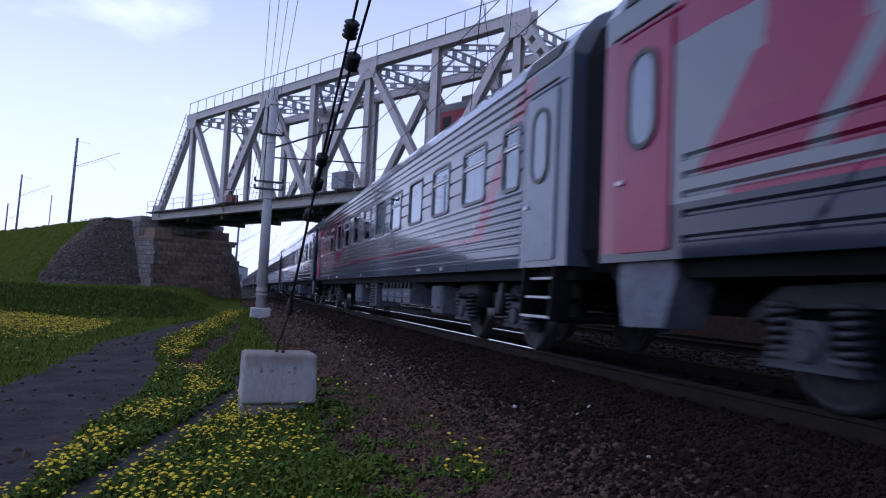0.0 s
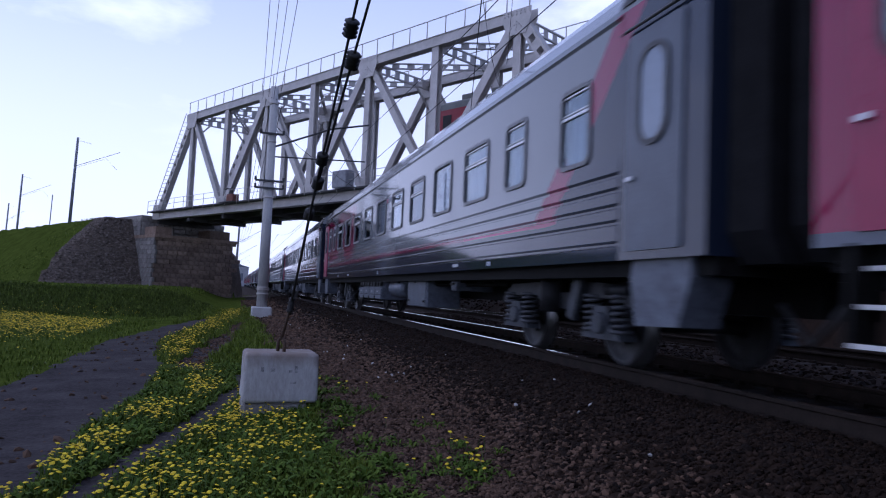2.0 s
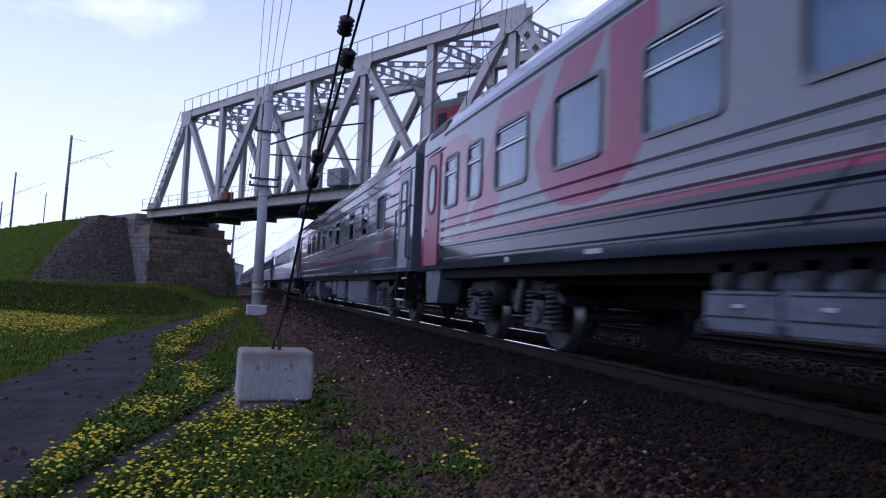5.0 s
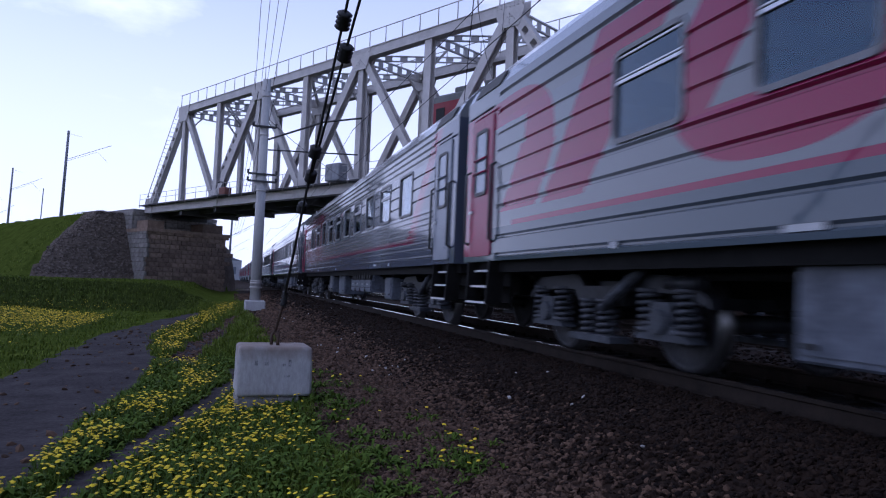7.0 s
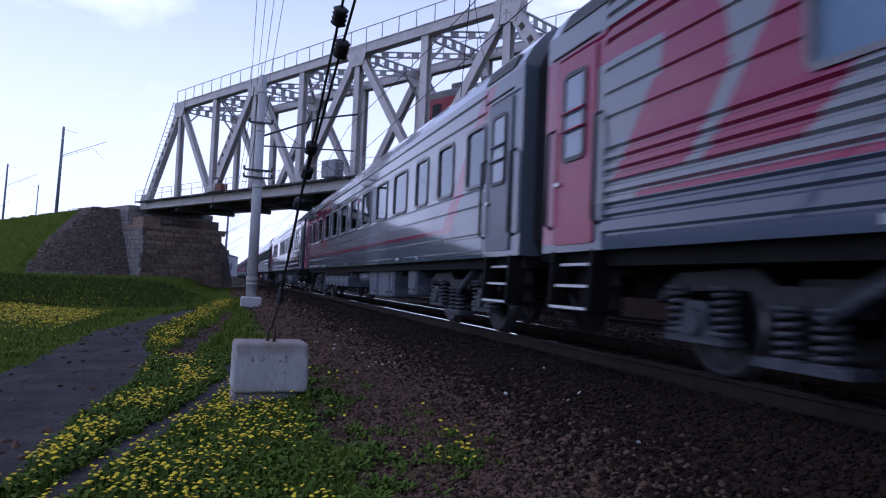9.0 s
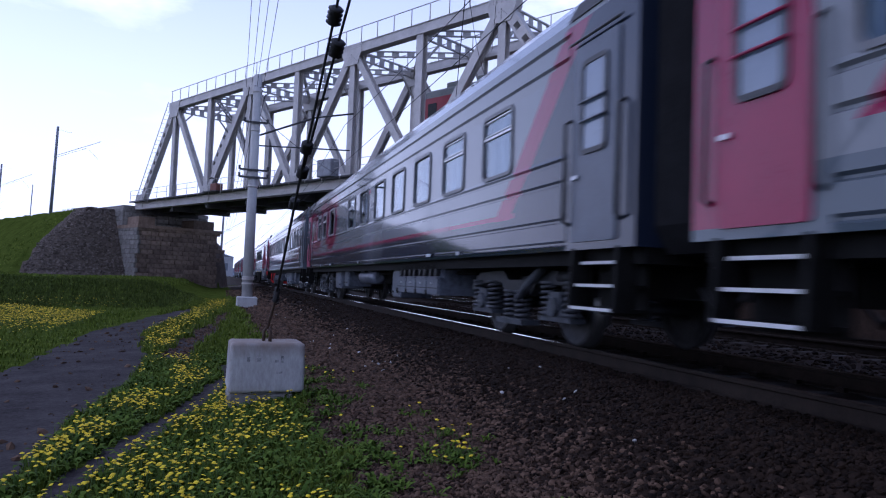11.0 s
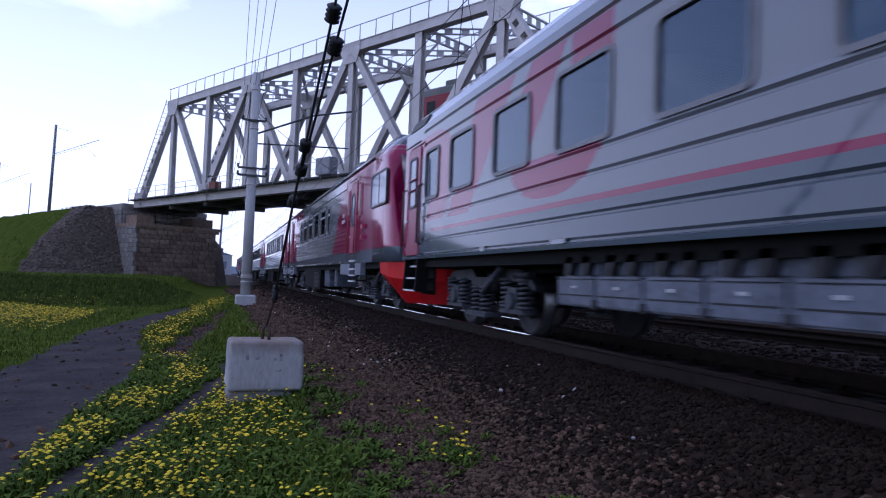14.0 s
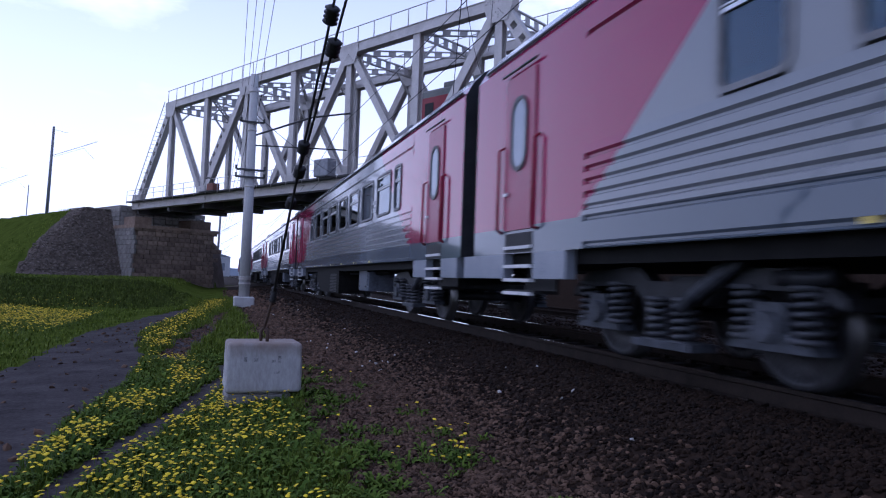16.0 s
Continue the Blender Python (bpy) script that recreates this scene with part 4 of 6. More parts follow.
def shell(bm, kind, y0, y1, e0, e1, wins, zlo=1.11, zw0=2.17, zw1=3.07, x=-1.53):
    """The coach box: ribbed lower and upper bands, piers between windows, flat ends, roof."""
    low, high = GROOVES[kind]
    lower = band_profile(x, zlo, zw0, low)
    upper = band_profile(x, zw1, 3.60, [g for g in high if g > zw1]) + ROOF[1:]
    flat = [(x, zlo), (x, 3.60)] + ROOF[1:]
    prism(bm, mirrored_ring(flat), 1, y0, e0)
    prism(bm, mirrored_ring(flat), 1, e1, y1)
    for sx in (1, -1):
        ring = [(px * sx, pz) for px, pz in lower] + [((x + 0.10) * sx, zw0), ((x + 0.10) * sx, zlo)]
        prism(bm, ring, 1, e0, e1)
        edges = [e0] + [v for w in wins for v in w[:2]] + [e1]
        for a, b in zip(edges[::2], edges[1::2]):
            if b - a > 0.02:
                pier = band_profile(x, zw0, zw1, [] if kind in ("half_ribbed", "railcar", "plain") else [2.40, 2.64, 2.88], 0.016, 0.011)
                ring = [(px * sx, pz) for px, pz in pier] + [((x + 0.08) * sx, zw1), ((x + 0.08) * sx, zw0)]
                prism(bm, ring, 1, a, b)
    prism(bm, mirrored_ring(upper), 1, e0, e1)
    box(bm, x + 0.1, -x - 0.1, e0, e1, zlo, zlo + 0.08)
    box(bm, 0.25, 0.30, e0, e1, zlo + 0.08, zw1)


def rounded(y0, y1, z0, z1, r, n=4):
    pts = []
    for cy, cz, a0 in ((y1 - r, z1 - r, 0), (y0 + r, z1 - r, 90), (y0 + r, z0 + r, 180), (y1 - r, z0 + r, 270)):
        for k in range(n + 1):
            a = radians(a0 + 90 * k / n)
            pts.append((cy + r * math.cos(a), cz + r * math.sin(a)))
    return pts


def frame_bm(y0, y1, z0, z1, x0, x1, w, r):
    """A rounded frame in the side plane, between two depths."""
    bm = bmesh.new()
    outer, inner = rounded(y0, y1, z0, z1, r), rounded(y0 + w, y1 - w, z0 + w, z1 - w, max(r - w * 0.6, 0.02))
    rings = [[bm.verts.new((x, u, v)) for u, v in pts] for x, pts in ((x1, outer), (x0, outer), (x0, inner), (x1, inner))]
    n = len(outer)
    for a, b in zip(rings, rings[1:] + rings[:1]):
        for i in range(n):
            j = (i + 1) % n
            bm.faces.new((a[i], a[j], b[j], b[i]))
    bmesh.ops.recalc_face_normals(bm, faces=bm.faces[:])
    return bm


def window(parent, y0, y1, z0, z1, split, dark=False, x=-1.53, open_top=False):
    f = part("window", frame_bm(y0 - 0.035, y1 + 0.035, z0 - 0.035, z1 + 0.035, x - 0.022, x + 0.05, 0.05, 0.11), M_RIM, parent)
    bm = boxes((x + 0.010, x + 0.016, y0 + 0.02, y1 - 0.02, z0 + 0.02, z1 - 0.02))
    g = part("pane", bm, M_GLASS_DARK if dark else M_GLASS, f)
    g.visible_shadow = False
    if split:
        zs = z1 - (z1 - z0) * 0.33
        bm = boxes((x - 0.012, x + 0.03, y0 + 0.02, y1 - 0.02, zs - 0.022, zs + 0.012), (x - 0.006, x + 0.03, y0 + 0.02, y1 - 0.02, zs + 0.030, zs + 0.045), (x - 0.006, x + 0.03, y0 + 0.02, y1 - 0.02, z1 - 0.05, z1 - 0.03))
        part("vent_rail", bm, M_ALU, f, "light metal vent rail")
    if not dark:
        bm = bmesh.new()
        n = 10
        top = z1 - 0.02 if not open_top else z1 - (z1 - z0) * 0.36
        rows = [[bm.verts.new((x + 0.11 + 0.012 * math.sin(k * 2.1), y0 + (y1 - y0) * k / n, zz)) for k in range(n + 1)] for zz in (z0, top)]
        for k in range(n):
            bm.faces.new((rows[0][k], rows[0][k + 1], rows[1][k + 1], rows[1][k]))
        part("curtain", bm, M_CURTAIN, f, "pale drawn curtain")
    return f


def door(parent, y0, y1, z0, z1, oval, mat, grab, x=-1.53):
    bm = bmesh.new()
    prism(bm, rounded(y0, y1, z0, z1, 0.04, 2), 0, x - 0.024, x + 0.01)
    label = {M_DOORRED: "red entrance door", M_DOORGREY: "dark grey entrance door"}.get(mat, "grey entrance door")
    d = part("door", bm, mat, parent, label)
    cy = (y0 + y1) / 2
    if oval:
        a0, a1, b0, b1, r = cy - 0.20, cy + 0.20, 2.17, 3.03, 0.19
    else:
        a0, a1, b0, b1, r = cy - 0.21, cy + 0.21, 2.12, 3.02, 0.05
    part("window_rim", frame_bm(a0 - 0.04, a1 + 0.04, b0 - 0.04, b1 + 0.04, x - 0.045, x - 0.02, 0.05, r + 0.03), M_SEAL, d)
    bm = bmesh.new()
    prism(bm, rounded(a0, a1, b0, b1, r), 0, x - 0.032, x - 0.020)
    part("door_pane", bm, M_DOORPANE, d, "pale reflecting door window")
    if not oval:
        for zz in (2.42, 2.62):
            bm = bmesh.new()
            tube(bm, [(x - 0.06, a0 - 0.04, zz), (x - 0.06, a1 + 0.04, zz)], 0.014, 6)
            part("guard_bar", bm, mat, d)
    bm = boxes((x - 0.06, x - 0.02, y1 - 0.14, y1 - 0.05, 1.84, 1.88))
    part("handle", bm, M_ALU, d, "metal handle")
    bm = bmesh.new()
    tube(bm, [(x - 0.05, cy - 0.5, z1 + 0.06), (x - 0.05, cy + 0.5, z1 + 0.06)], 0.016, 6)
    part("drip_rail", bm, M_SEAL, d)
    if grab:
        for yy in (y0 - 0.09, y1 + 0.09):
            bm = bmesh.new()
            tube(bm, [(x + 0.0, yy, 1.38), (x - 0.075, yy, 1.42), (x - 0.075, yy, 2.46), (x, yy, 2.5)], 0.022, 6)
            part("grab_rail", bm, M_SEAL if grab is True else grab, d)
    return d


M_DOORPANE = surface("door_window_glass", (0.13, 0.17, 0.23), (0.18, 0.22, 0.29), 2, 0.06, 0, 0, 40, 1.0)


def steps(parent, y0, y1, folded):
    bm = bmesh.new()
    if folded:
        prism(bm, [(y0, 1.12), (y1, 1.12), (y1 + 0.05, 0.95), (y1 - 0.05, 0.50), (y0 + 0.15, 0.52), (y0 - 0.02, 0.95)], 0, -1.46, -1.05)
        part("step_housing", bm, M_BOXGREY, parent, "grey folded step housing")
        return
    for yy in (y0, y1):
        beam(bm, (-1.42, yy, 1.12), (-1.46, yy, 0.50), 0.05, 0.24, (1, 0, 0))
    box(bm, -1.2, -1.16, y0, y1, 0.45, 1.12)
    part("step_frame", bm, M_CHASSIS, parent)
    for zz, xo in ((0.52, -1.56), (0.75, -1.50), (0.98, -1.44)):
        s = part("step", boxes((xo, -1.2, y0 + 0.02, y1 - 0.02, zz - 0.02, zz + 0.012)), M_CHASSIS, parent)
        part("step_edge", boxes((xo - 0.014, xo, y0 + 0.02, y1 - 0.02, zz - 0.016, zz + 0.014)), M_WHITEEDGE, s, "white step edge")


def shared(name, bm, mat, smooth=False):
    me = bpy.data.meshes.new(name)
    if smooth:
        for f in bm.faces:
            f.smooth = True
    bm.to_mesh(me)
    bm.free()
    me.materials.append(mat)
    return me


def spring_mesh():
    bm = bmesh.new()
    pts = [(0.105 * math.cos(a), 0.105 * math.sin(a), 0.34 * k / 44) for k, a in ((k, math.tau * 5 * k / 44) for k in range(45))]
    tube(bm, pts, 0.024, 6)
    for z in (-0.02, 0.36):
        tube(bm, [(0, 0, z - 0.02), (0, 0, z + 0.02)], 0.135, 14)
    return shared("spring", bm, M_SPRING, True)


def wheelset_mesh():
    bm = bmesh.new()
    prof = [(0.0, 0.10), (0.06, 0.12), (0.10, 0.30), (0.12, 0.40), (0.14, 0.415), (0.14, 0.470), (0.035, 0.478), (0.015, 0.505), (-0.005, 0.500), (-0.005, 0.415), (0.03, 0.40), (0.04, 0.28), (0.02, 0.14)]
    n = 36
    for sx in (-1, 1):
        rings = [[bm.verts.new((sx * (0.72 + u), r * math.cos(math.tau * k / n), r * math.sin(math.tau * k / n))) for k in range(n)] for u, r in prof]
        for i in range(len(rings) - 1):
            for k in range(n):
                j = (k + 1) % n
                f = bm.faces.new((rings[i][k], rings[i][j], rings[i + 1][j], rings[i + 1][k]))
                f.smooth = True
                f.material_index = 1 if 5 <= i <= 6 else 0
        # a few bolts show the turning
        for k in range(6):
            a = math.tau * k / 6
            c = (sx * 0.80, 0.20 * math.cos(a), 0.20 * math.sin(a))
            box(bm, c[0] - 0.03, c[0] + 0.03, c[1] - 0.02, c[1] + 0.02, c[2] - 0.02, c[2] + 0.02)
    tube(bm, [(-1.08, 0, 0), (1.08, 0, 0)], 0.085, 14)
    bmesh.ops.recalc_face_normals(bm, faces=bm.faces[:])
    me = shared("wheelset", bm, M_WHEEL)
    me.materials.append(M_TREAD)
    return me


SPRING, WHEELSET = spring_mesh(), wheelset_mesh()
TURNING = []


def bogie(parent, yc, heavy, wb=2.4):
    """Side frames, bolster, springs, axle boxes; its wheelsets are parts of the coach, for they turn."""
    bm = boxes((-0.93, 0.93, yc - 0.28, yc + 0.28, 0.58, 0.86))
    b = part("bogie", bm, M_BOGIE, parent, "grimy grey steel bogie")
    for sx in (-1, 1):
        bm = bmesh.new()
        x0, x1 = sorted((sx * 0.93, sx * 1.10))
        h = wb / 2
        out = [(-h - 0.62, 0.70), (-h - 0.30, 0.90), (-0.55, 0.94), (-0.35, 0.80), (0.35, 0.80), (0.55, 0.94), (h + 0.30, 0.90), (h + 0.62, 0.70), (h + 0.62, 0.62), (h + 0.25, 0.74), (0.62, 0.76), (0.42, 0.60), (-0.42, 0.60), (-0.62, 0.76), (-h - 0.25, 0.74), (-h - 0.62, 0.62)]
        prism(bm, [(yc + u, v) for u, v in out], 0, x0, x1)
        part("side_frame", bm, M_BOGIE, b)
    for s in (-1, 1):
        part("cross_beam", boxes((-0.93, 0.93, yc + s * (wb / 2 + 0.45) - 0.06, yc + s * (wb / 2 + 0.45) + 0.06, 0.62, 0.72)), M_BOGIE, b)
    for sx in (-1, 1):
        for s in (-1, 1):
            ya = yc + s * wb / 2
            bm = bmesh.new()
            prism(bm, [(ya + u, v) for u, v in ((-0.42, 0.30), (0.42, 0.30), (0.36, 0.40), (0.17, 0.44), (0.15, 0.66), (-0.15, 0.66), (-0.17, 0.44), (-0.36, 0.40))], 0, *sorted((sx * 0.95, sx * 1.16)))
            tube(bm, [(sx * 1.14, ya, 0.475), (sx * 1.21, ya, 0.475)], [0.13, 0.11], 14)
            part("axle_box", bm, M_GEARGREY, b, "grey axle box")
            for d in (-0.30, 0.30):
                sp = new("spring", SPRING)
                sp.parent = b
                sp.matrix_basis = pose(sx * 1.06, ya + d, 0.41)
        if heavy:
            for d in (-0.18, 0.18):
                sp = new("spring", SPRING)
                sp.parent = b
                sp.matrix_basis = pose(sx * 1.10, yc + d, 0.28)
            bm = boxes((*sorted((sx * 0.96, sx * 1.24)), yc - 0.42, yc + 0.42, 0.20, 0.27))
            part("spring_plank", bm, M_GEARGREY, b)
            bm = bmesh.new()
            tube(bm, [(sx * 1.18, yc - 0.95, 0.98), (sx * 1.18, yc - 0.45, 0.72), (sx * 1.18, yc - 0.2, 0.55)], 0.055, 8)
            part("damper", bm, M_GEARGREY, b, "grey damper")
        else:
            bm = bmesh.new()
            tube(bm, [(sx * 1.12, yc + 0.06, 0.55), (sx * 1.12, yc + 0.06, 0.98)], [0.17, 0.17], 12)
            part("air_bag", bm, M_RUBBER, b, "black air spring")
            bm = bmesh.new()
            beam(bm, (sx * 1.17, yc - 0.75, 1.0), (sx * 1.17, yc - 0.55, 0.5), 0.07, 0.16, (0, 1, 0))
            part("damper", bm, M_GEARGREY, b, "grey damper")
        bm = bmesh.new()
        tube(bm, [(sx * 1.12, yc - wb / 2 - 0.55, 0.84), (sx * 1.12, yc - wb / 2 - 0.05, 0.84)], 0.06, 8)
        part("brake_cylinder", bm, M_BOGIE, b)
    for s in (-1, 1):
        w = new("wheelset", WHEELSET)
        w.parent = parent
        w["label"] = "worn steel wheels on an axle"
        w.matrix_basis = pose(0, yc + s * wb / 2, 0.475)
        TURNING.append((parent, yc + s * wb / 2))
    return b


def battery_box(parent, y0, y1, n):
    bm = boxes((-1.38, -0.7, y0, y1, 0.50, 0.80), (-1.30, -0.7, y0, y1, 0.80, 1.06))
    b = part("battery_box", bm, M_BOXGREY, parent, "pale grey battery box with lids")
    w = (y1 - y0) / n
    for i in range(n):
        a = y0 + w * i
        bm = bmesh.new()
        prism(bm, [(a + 0.03, 0.52), (a + w - 0.03, 0.52), (a + w - 0.03, 0.78), (a + 0.03, 0.78)], 0, -1.41, -1.38)
        box(bm, -1.42, -1.30, a + 0.05, a + w - 0.05, 0.795, 0.815)
        lid = part("lid", bm, M_BOXGREY, b)
        part("seam", boxes((-1.414, -1.408, a + 0.06, a + w - 0.06, 0.612, 0.628)), M_IRON, lid)
        part("upper_panel", boxes((-1.325, -1.30, a + 0.04, a + w - 0.04, 0.84, 1.03)), M_BOXGREY, b)
        for f in (0.26, 0.70):
            bm = bmesh.new()
            prism(bm, [(a + w * f - 0.10, 1.03), (a + w * f + 0.08, 1.03), (a + w * f + 0.10, 0.83), (a + w * f - 0.02, 0.83)], 0, -1.40, -1.325)
            part("hinge_bracket", bm, M_IRON, b, "black hinge bracket")
        part("latch", boxes((-1.43, -1.41, a + w * 0.46, a + w * 0.54, 0.69, 0.72)), M_ALU, b)
        part("foot_clip", boxes((-1.43, -1.40, a + w * 0.94, a + w * 1.04, 0.49, 0.58)), M_IRON, b)


def equipment(parent, y0, y1, z0, z1, grille=False, mat=None, x0=-1.27):
    bm = boxes((x0, -0.55, y0, y1, z0, z1))
    bevelled(bm, 0.02)
    b = part("equipment_box", bm, mat or M_BOXGREY, parent)
    if grille:
        k = z0 + 0.08
        while k < z1 - 0.06:
            part("grille_slat", boxes((x0 - 0.02, x0, y0 + 0.1, y1 - 0.1, k, k + 0.022)), M_CHASSIS, b)
            k += 0.045
    else:
        part("cover", boxes((x0 - 0.018, x0, y0 + 0.06, y1 - 0.06, z0 + 0.06, z1 - 0.05)), mat or M_BOXGREY, b)
        for yy in (y0 + 0.12, y1 - 0.2):
            part("latch", boxes((x0 - 0.04, x0 - 0.018, yy, yy + 0.1, z0 + 0.10, z0 + 0.14)), M_IRON, b)


def air_tank(parent, y0, y1, r=0.19):
    bm = bmesh.new()
    tube(bm, [(-1.1, y0, 0.80), (-1.1, y0 + 0.08, 0.80), (-1.1, y1 - 0.08, 0.80), (-1.1, y1, 0.80)], [r * 0.6, r, r, r * 0.6], 16)
    part("air_tank", bm, M_BOXGREY, parent, "grey compressed-air tank")


def pipes(parent, y0, y1):
    bm = bmesh.new()
    tube(bm, [(-1.25, y0, 0.98), (-1.25, y1, 0.98)], 0.03, 6)
    tube(bm, [(-1.05, y0, 0.90), (-1.05, y1, 0.90)], 0.04, 6)
    for k in range(int((y1 - y0) / 1.6)):
        box(bm, -1.30, -1.0, y0 + 1.6 * k, y0 + 1.6 * k + 0.05, 0.92, 1.11)
    part("brake_pipe", bm, M_CHASSIS, parent)


def gangway(parent, y0, y1):
    bm = bmesh.new()
    ring = mirrored_ring([(-1.22, 1.05), (-1.36, 1.3), (-1.36, 3.5), (-1.2, 3.85), (-0.8, 4.06), (0, 4.14)])
    rows = []
    for k in range(9):
        f = 1.0 if k % 2 else 0.955
        rows.append([bm.verts.new((x * f, y0 + (y1 - y0) * k / 8, 1.05 + (z - 1.05) * (f * 0.4 + 0.6))) for x, z in ring])
    for r0, r1 in zip(rows, rows[1:]):
        for i in range(len(ring)):
            j = (i + 1) % len(ring)
            bm.faces.new((r0[i], r0[j], r1[j], r1[i]))
    bm.faces.new(rows[0])
    bm.faces.new(rows[-1])
    bmesh.ops.recalc_face_normals(bm, faces=bm.faces[:])
    part("gangway", bm, M_RUBBER, parent, "black rubber gangway bellows")


def buffer_gear(parent, y):
    bm = bmesh.new()
    box(bm, -0.2, 0.2, y - 0.36, y + 0.36, 0.90, 1.15)
    for sx in (-0.9, 0.9):
        h = bmesh.new()
        tube(h, [(sx, y - 0.3, 0.75), (sx, y, 0.45), (sx, y + 0.3, 0.75)], 0.03, 6)
        part("brake_hose", h, M_IRON, parent)
    part("coupler", bm, M_IRON, parent)


def markings(parent, y0, rows, mat=None, z=2.9, x=-1.533):
    """Lettering that cannot be read, as bars."""
    for i, (w, h, dy, dz) in enumerate(rows):
        part("lettering", boxes((x - 0.004, x, y0 + dy, y0 + dy + w, z + dz, z + dz + h)), mat or M_PALE, parent)


def coach(kind, wins, oval, gear, heavy, label):
    c = thing("passenger_coach", Matrix.Identity(4), label, "railway coach", "coaches of the train")
    bm = bmesh.new()
    shell(bm, kind, 0.42, LC - 0.42, 1.72, LC - 1.72, [w for w in wins])
    part("body", bm, M_COACH_TEAL if wins in (WIN_D, WIN_R) else M_COACH_RIB_SHEEN if kind == "ribbed" else M_COACH, c, "body shell with grey and red paint")
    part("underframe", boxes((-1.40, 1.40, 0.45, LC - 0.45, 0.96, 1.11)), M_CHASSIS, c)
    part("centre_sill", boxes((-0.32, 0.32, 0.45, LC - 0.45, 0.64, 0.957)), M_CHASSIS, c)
    for y0, y1, split, *rest in wins:
        window(c, y0, y1, 2.55 if rest and rest[0] == 3 else 2.19, 3.04, split, bool(rest and rest[0] in (1, 3)), open_top=bool(rest and rest[0] == 2))
        if rest and rest[0] == 3:
            part("infill_panel", boxes((-1.532, -1.49, y0 - 0.05, y1 + 0.05, 2.12, 2.50)), M_COACH_TEAL, c)
    door(c, 0.72, 1.57, 1.19, 3.24, oval, M_DOORGREY if kind in ("half_ribbed", "plain") else M_DOORLIGHT, not oval)
    door(c, LC - 1.57, LC - 0.72, 1.19, 3.24, oval, M_DOORRED, not oval)
    folded = kind == "half_ribbed"
    steps(c, 0.70, 1.55, folded)
    steps(c, LC - 1.55, LC - 0.70, folded)
    gangway(c, 0.02, 0.42)
    gangway(c, LC - 0.42, LC - 0.02)
    buffer_gear(c, 0.0)
    for yc in (3.77 + 0.1, LC - 3.77 - 0.1):
        bogie(c, yc, heavy)
    pipes(c, 5.6, LC - 5.6)
    for g in gear:
        g[0](c, *g[1:])
    # roof ventilation hatches at the ends
    for a, b in ((0.75, 1.75), (LC - 1.75, LC - 0.75)):
        bm = bmesh.new()
        for k in range(5):
            u = k / 5
            p = Vector((-1.515 + 0.11 * u, 0, 3.60 + 0.22 * u))
            box(bm, p.x - 0.03, p.x + 0.06, a, b, p.z, p.z + 0.028)
        part("vent_louvre", bm, M_SEAL, c, "black vent louvre")
    # fleet lettering in the first free pier past the middle
    free = next(a[1] for a, b in zip(wins, wins[1:]) if a[1] > 11.0 and b[0] - a[1] > 0.65) + 0.07
    markings(c, free, [(0.42, 0.10, 0, 0), (0.20, 0.07, 0.1, -0.34), (0.42, 0.07, 0, -0.46)], M_DOORGREY)
    markings(c, free, [(0.08, 0.10, 0.44, 0.0), (0.08, 0.10, 0.54, 0.0)], M_DOORRED)
    markings(c, 5.2, [(0.12, 0.06, 0, 0), (0.28, 0.05, 1.5, 0.02), (0.10, 0.08, 8.2, 0)], None, 1.15)
    markings(c, 18.2, [(0.34, 0.05, 0, 0.02), (0.12, 0.07, 2.4, 0)], None, 1.15)
    return c


def regular(first, n, step=1.86, wide=1.05, splits=(), darks=()):
    return [(first + step * i, first + step * i + wide, i in splits, 1 if i in darks else 0) for i in range(n)]


WIN_A = [(1.85, 2.42, True, 0)] + regular(3.15, 10, 1.835, 1.04, (0, 1, 3, 5, 7, 9))
WIN_E = [(3.33, 4.38, False, 0)] + regular(5.35, 9, 1.855, 1.06, (0, 2, 4, 5, 7))
WIN_B = [(2.35, 3.0, True, 0), (4.05, 4.7, True, 2)] + regular(5.45, 9, 1.835, 1.06, (0, 2, 3, 5, 6, 8), (2,)) + [(21.8, 22.4, True, 2), (22.95, 23.6, True, 0)]
WIN_C = [(3.25, 4.25, True, 0)] + regular(5.1, 6, 1.825, 1.03, (0, 5)) + [(17.85, 18.85, False, 0), (19.65, 20.5, True, 0), (20.95, 21.75, True, 0)]
WIN_D = [(a, b, False, 1) for a, b in ((1.75, 2.5), (3.2, 4.0), (4.7, 5.5))] + regular(6.25, 8, 1.85, 1.12, (), range(8)) + [(21.15, 22.2, False, 1), (22.85, 23.6, False, 1)]
WIN_R = regular(3.2, 3, 2.2, 0.9, (1, 2), range(3)) + [(10.45, 11.45, True, 1), (12.25, 13.3, True, 3), (14.1, 15.15, True, 1), (15.9, 16.95, False, 1), (17.8, 18.8, True, 1), (19.65, 20.7, True, 1)]

GEAR_A = [(battery_box, 7.9, 10.9, 4), (equipment, 5.95, 6.7, 0.36, 0.9), (equipment, 12.35, 13.3, 0.32, 1.0, True), (equipment, 14.6, 15.7, 0.38, 1.0), (equipment, 13.7, 13.95, 0.82, 1.02)]
GEAR_E = [(battery_box, 7.9, 10.9, 4), (equipment, 5.95, 6.7, 0.36, 0.9), (equipment, 13.0, 14.2, 0.34, 1.0), (equipment, 15.7, 16.6, 0.36, 1.0)]
GEAR_B = [(battery_box, 13.5, 16.8, 4), (air_tank, 11.7, 13.1, 0.22), (equipment, 9.5, 11.1, 0.42, 1.02), (equipment, 7.6, 7.85, 0.78, 1.0)]
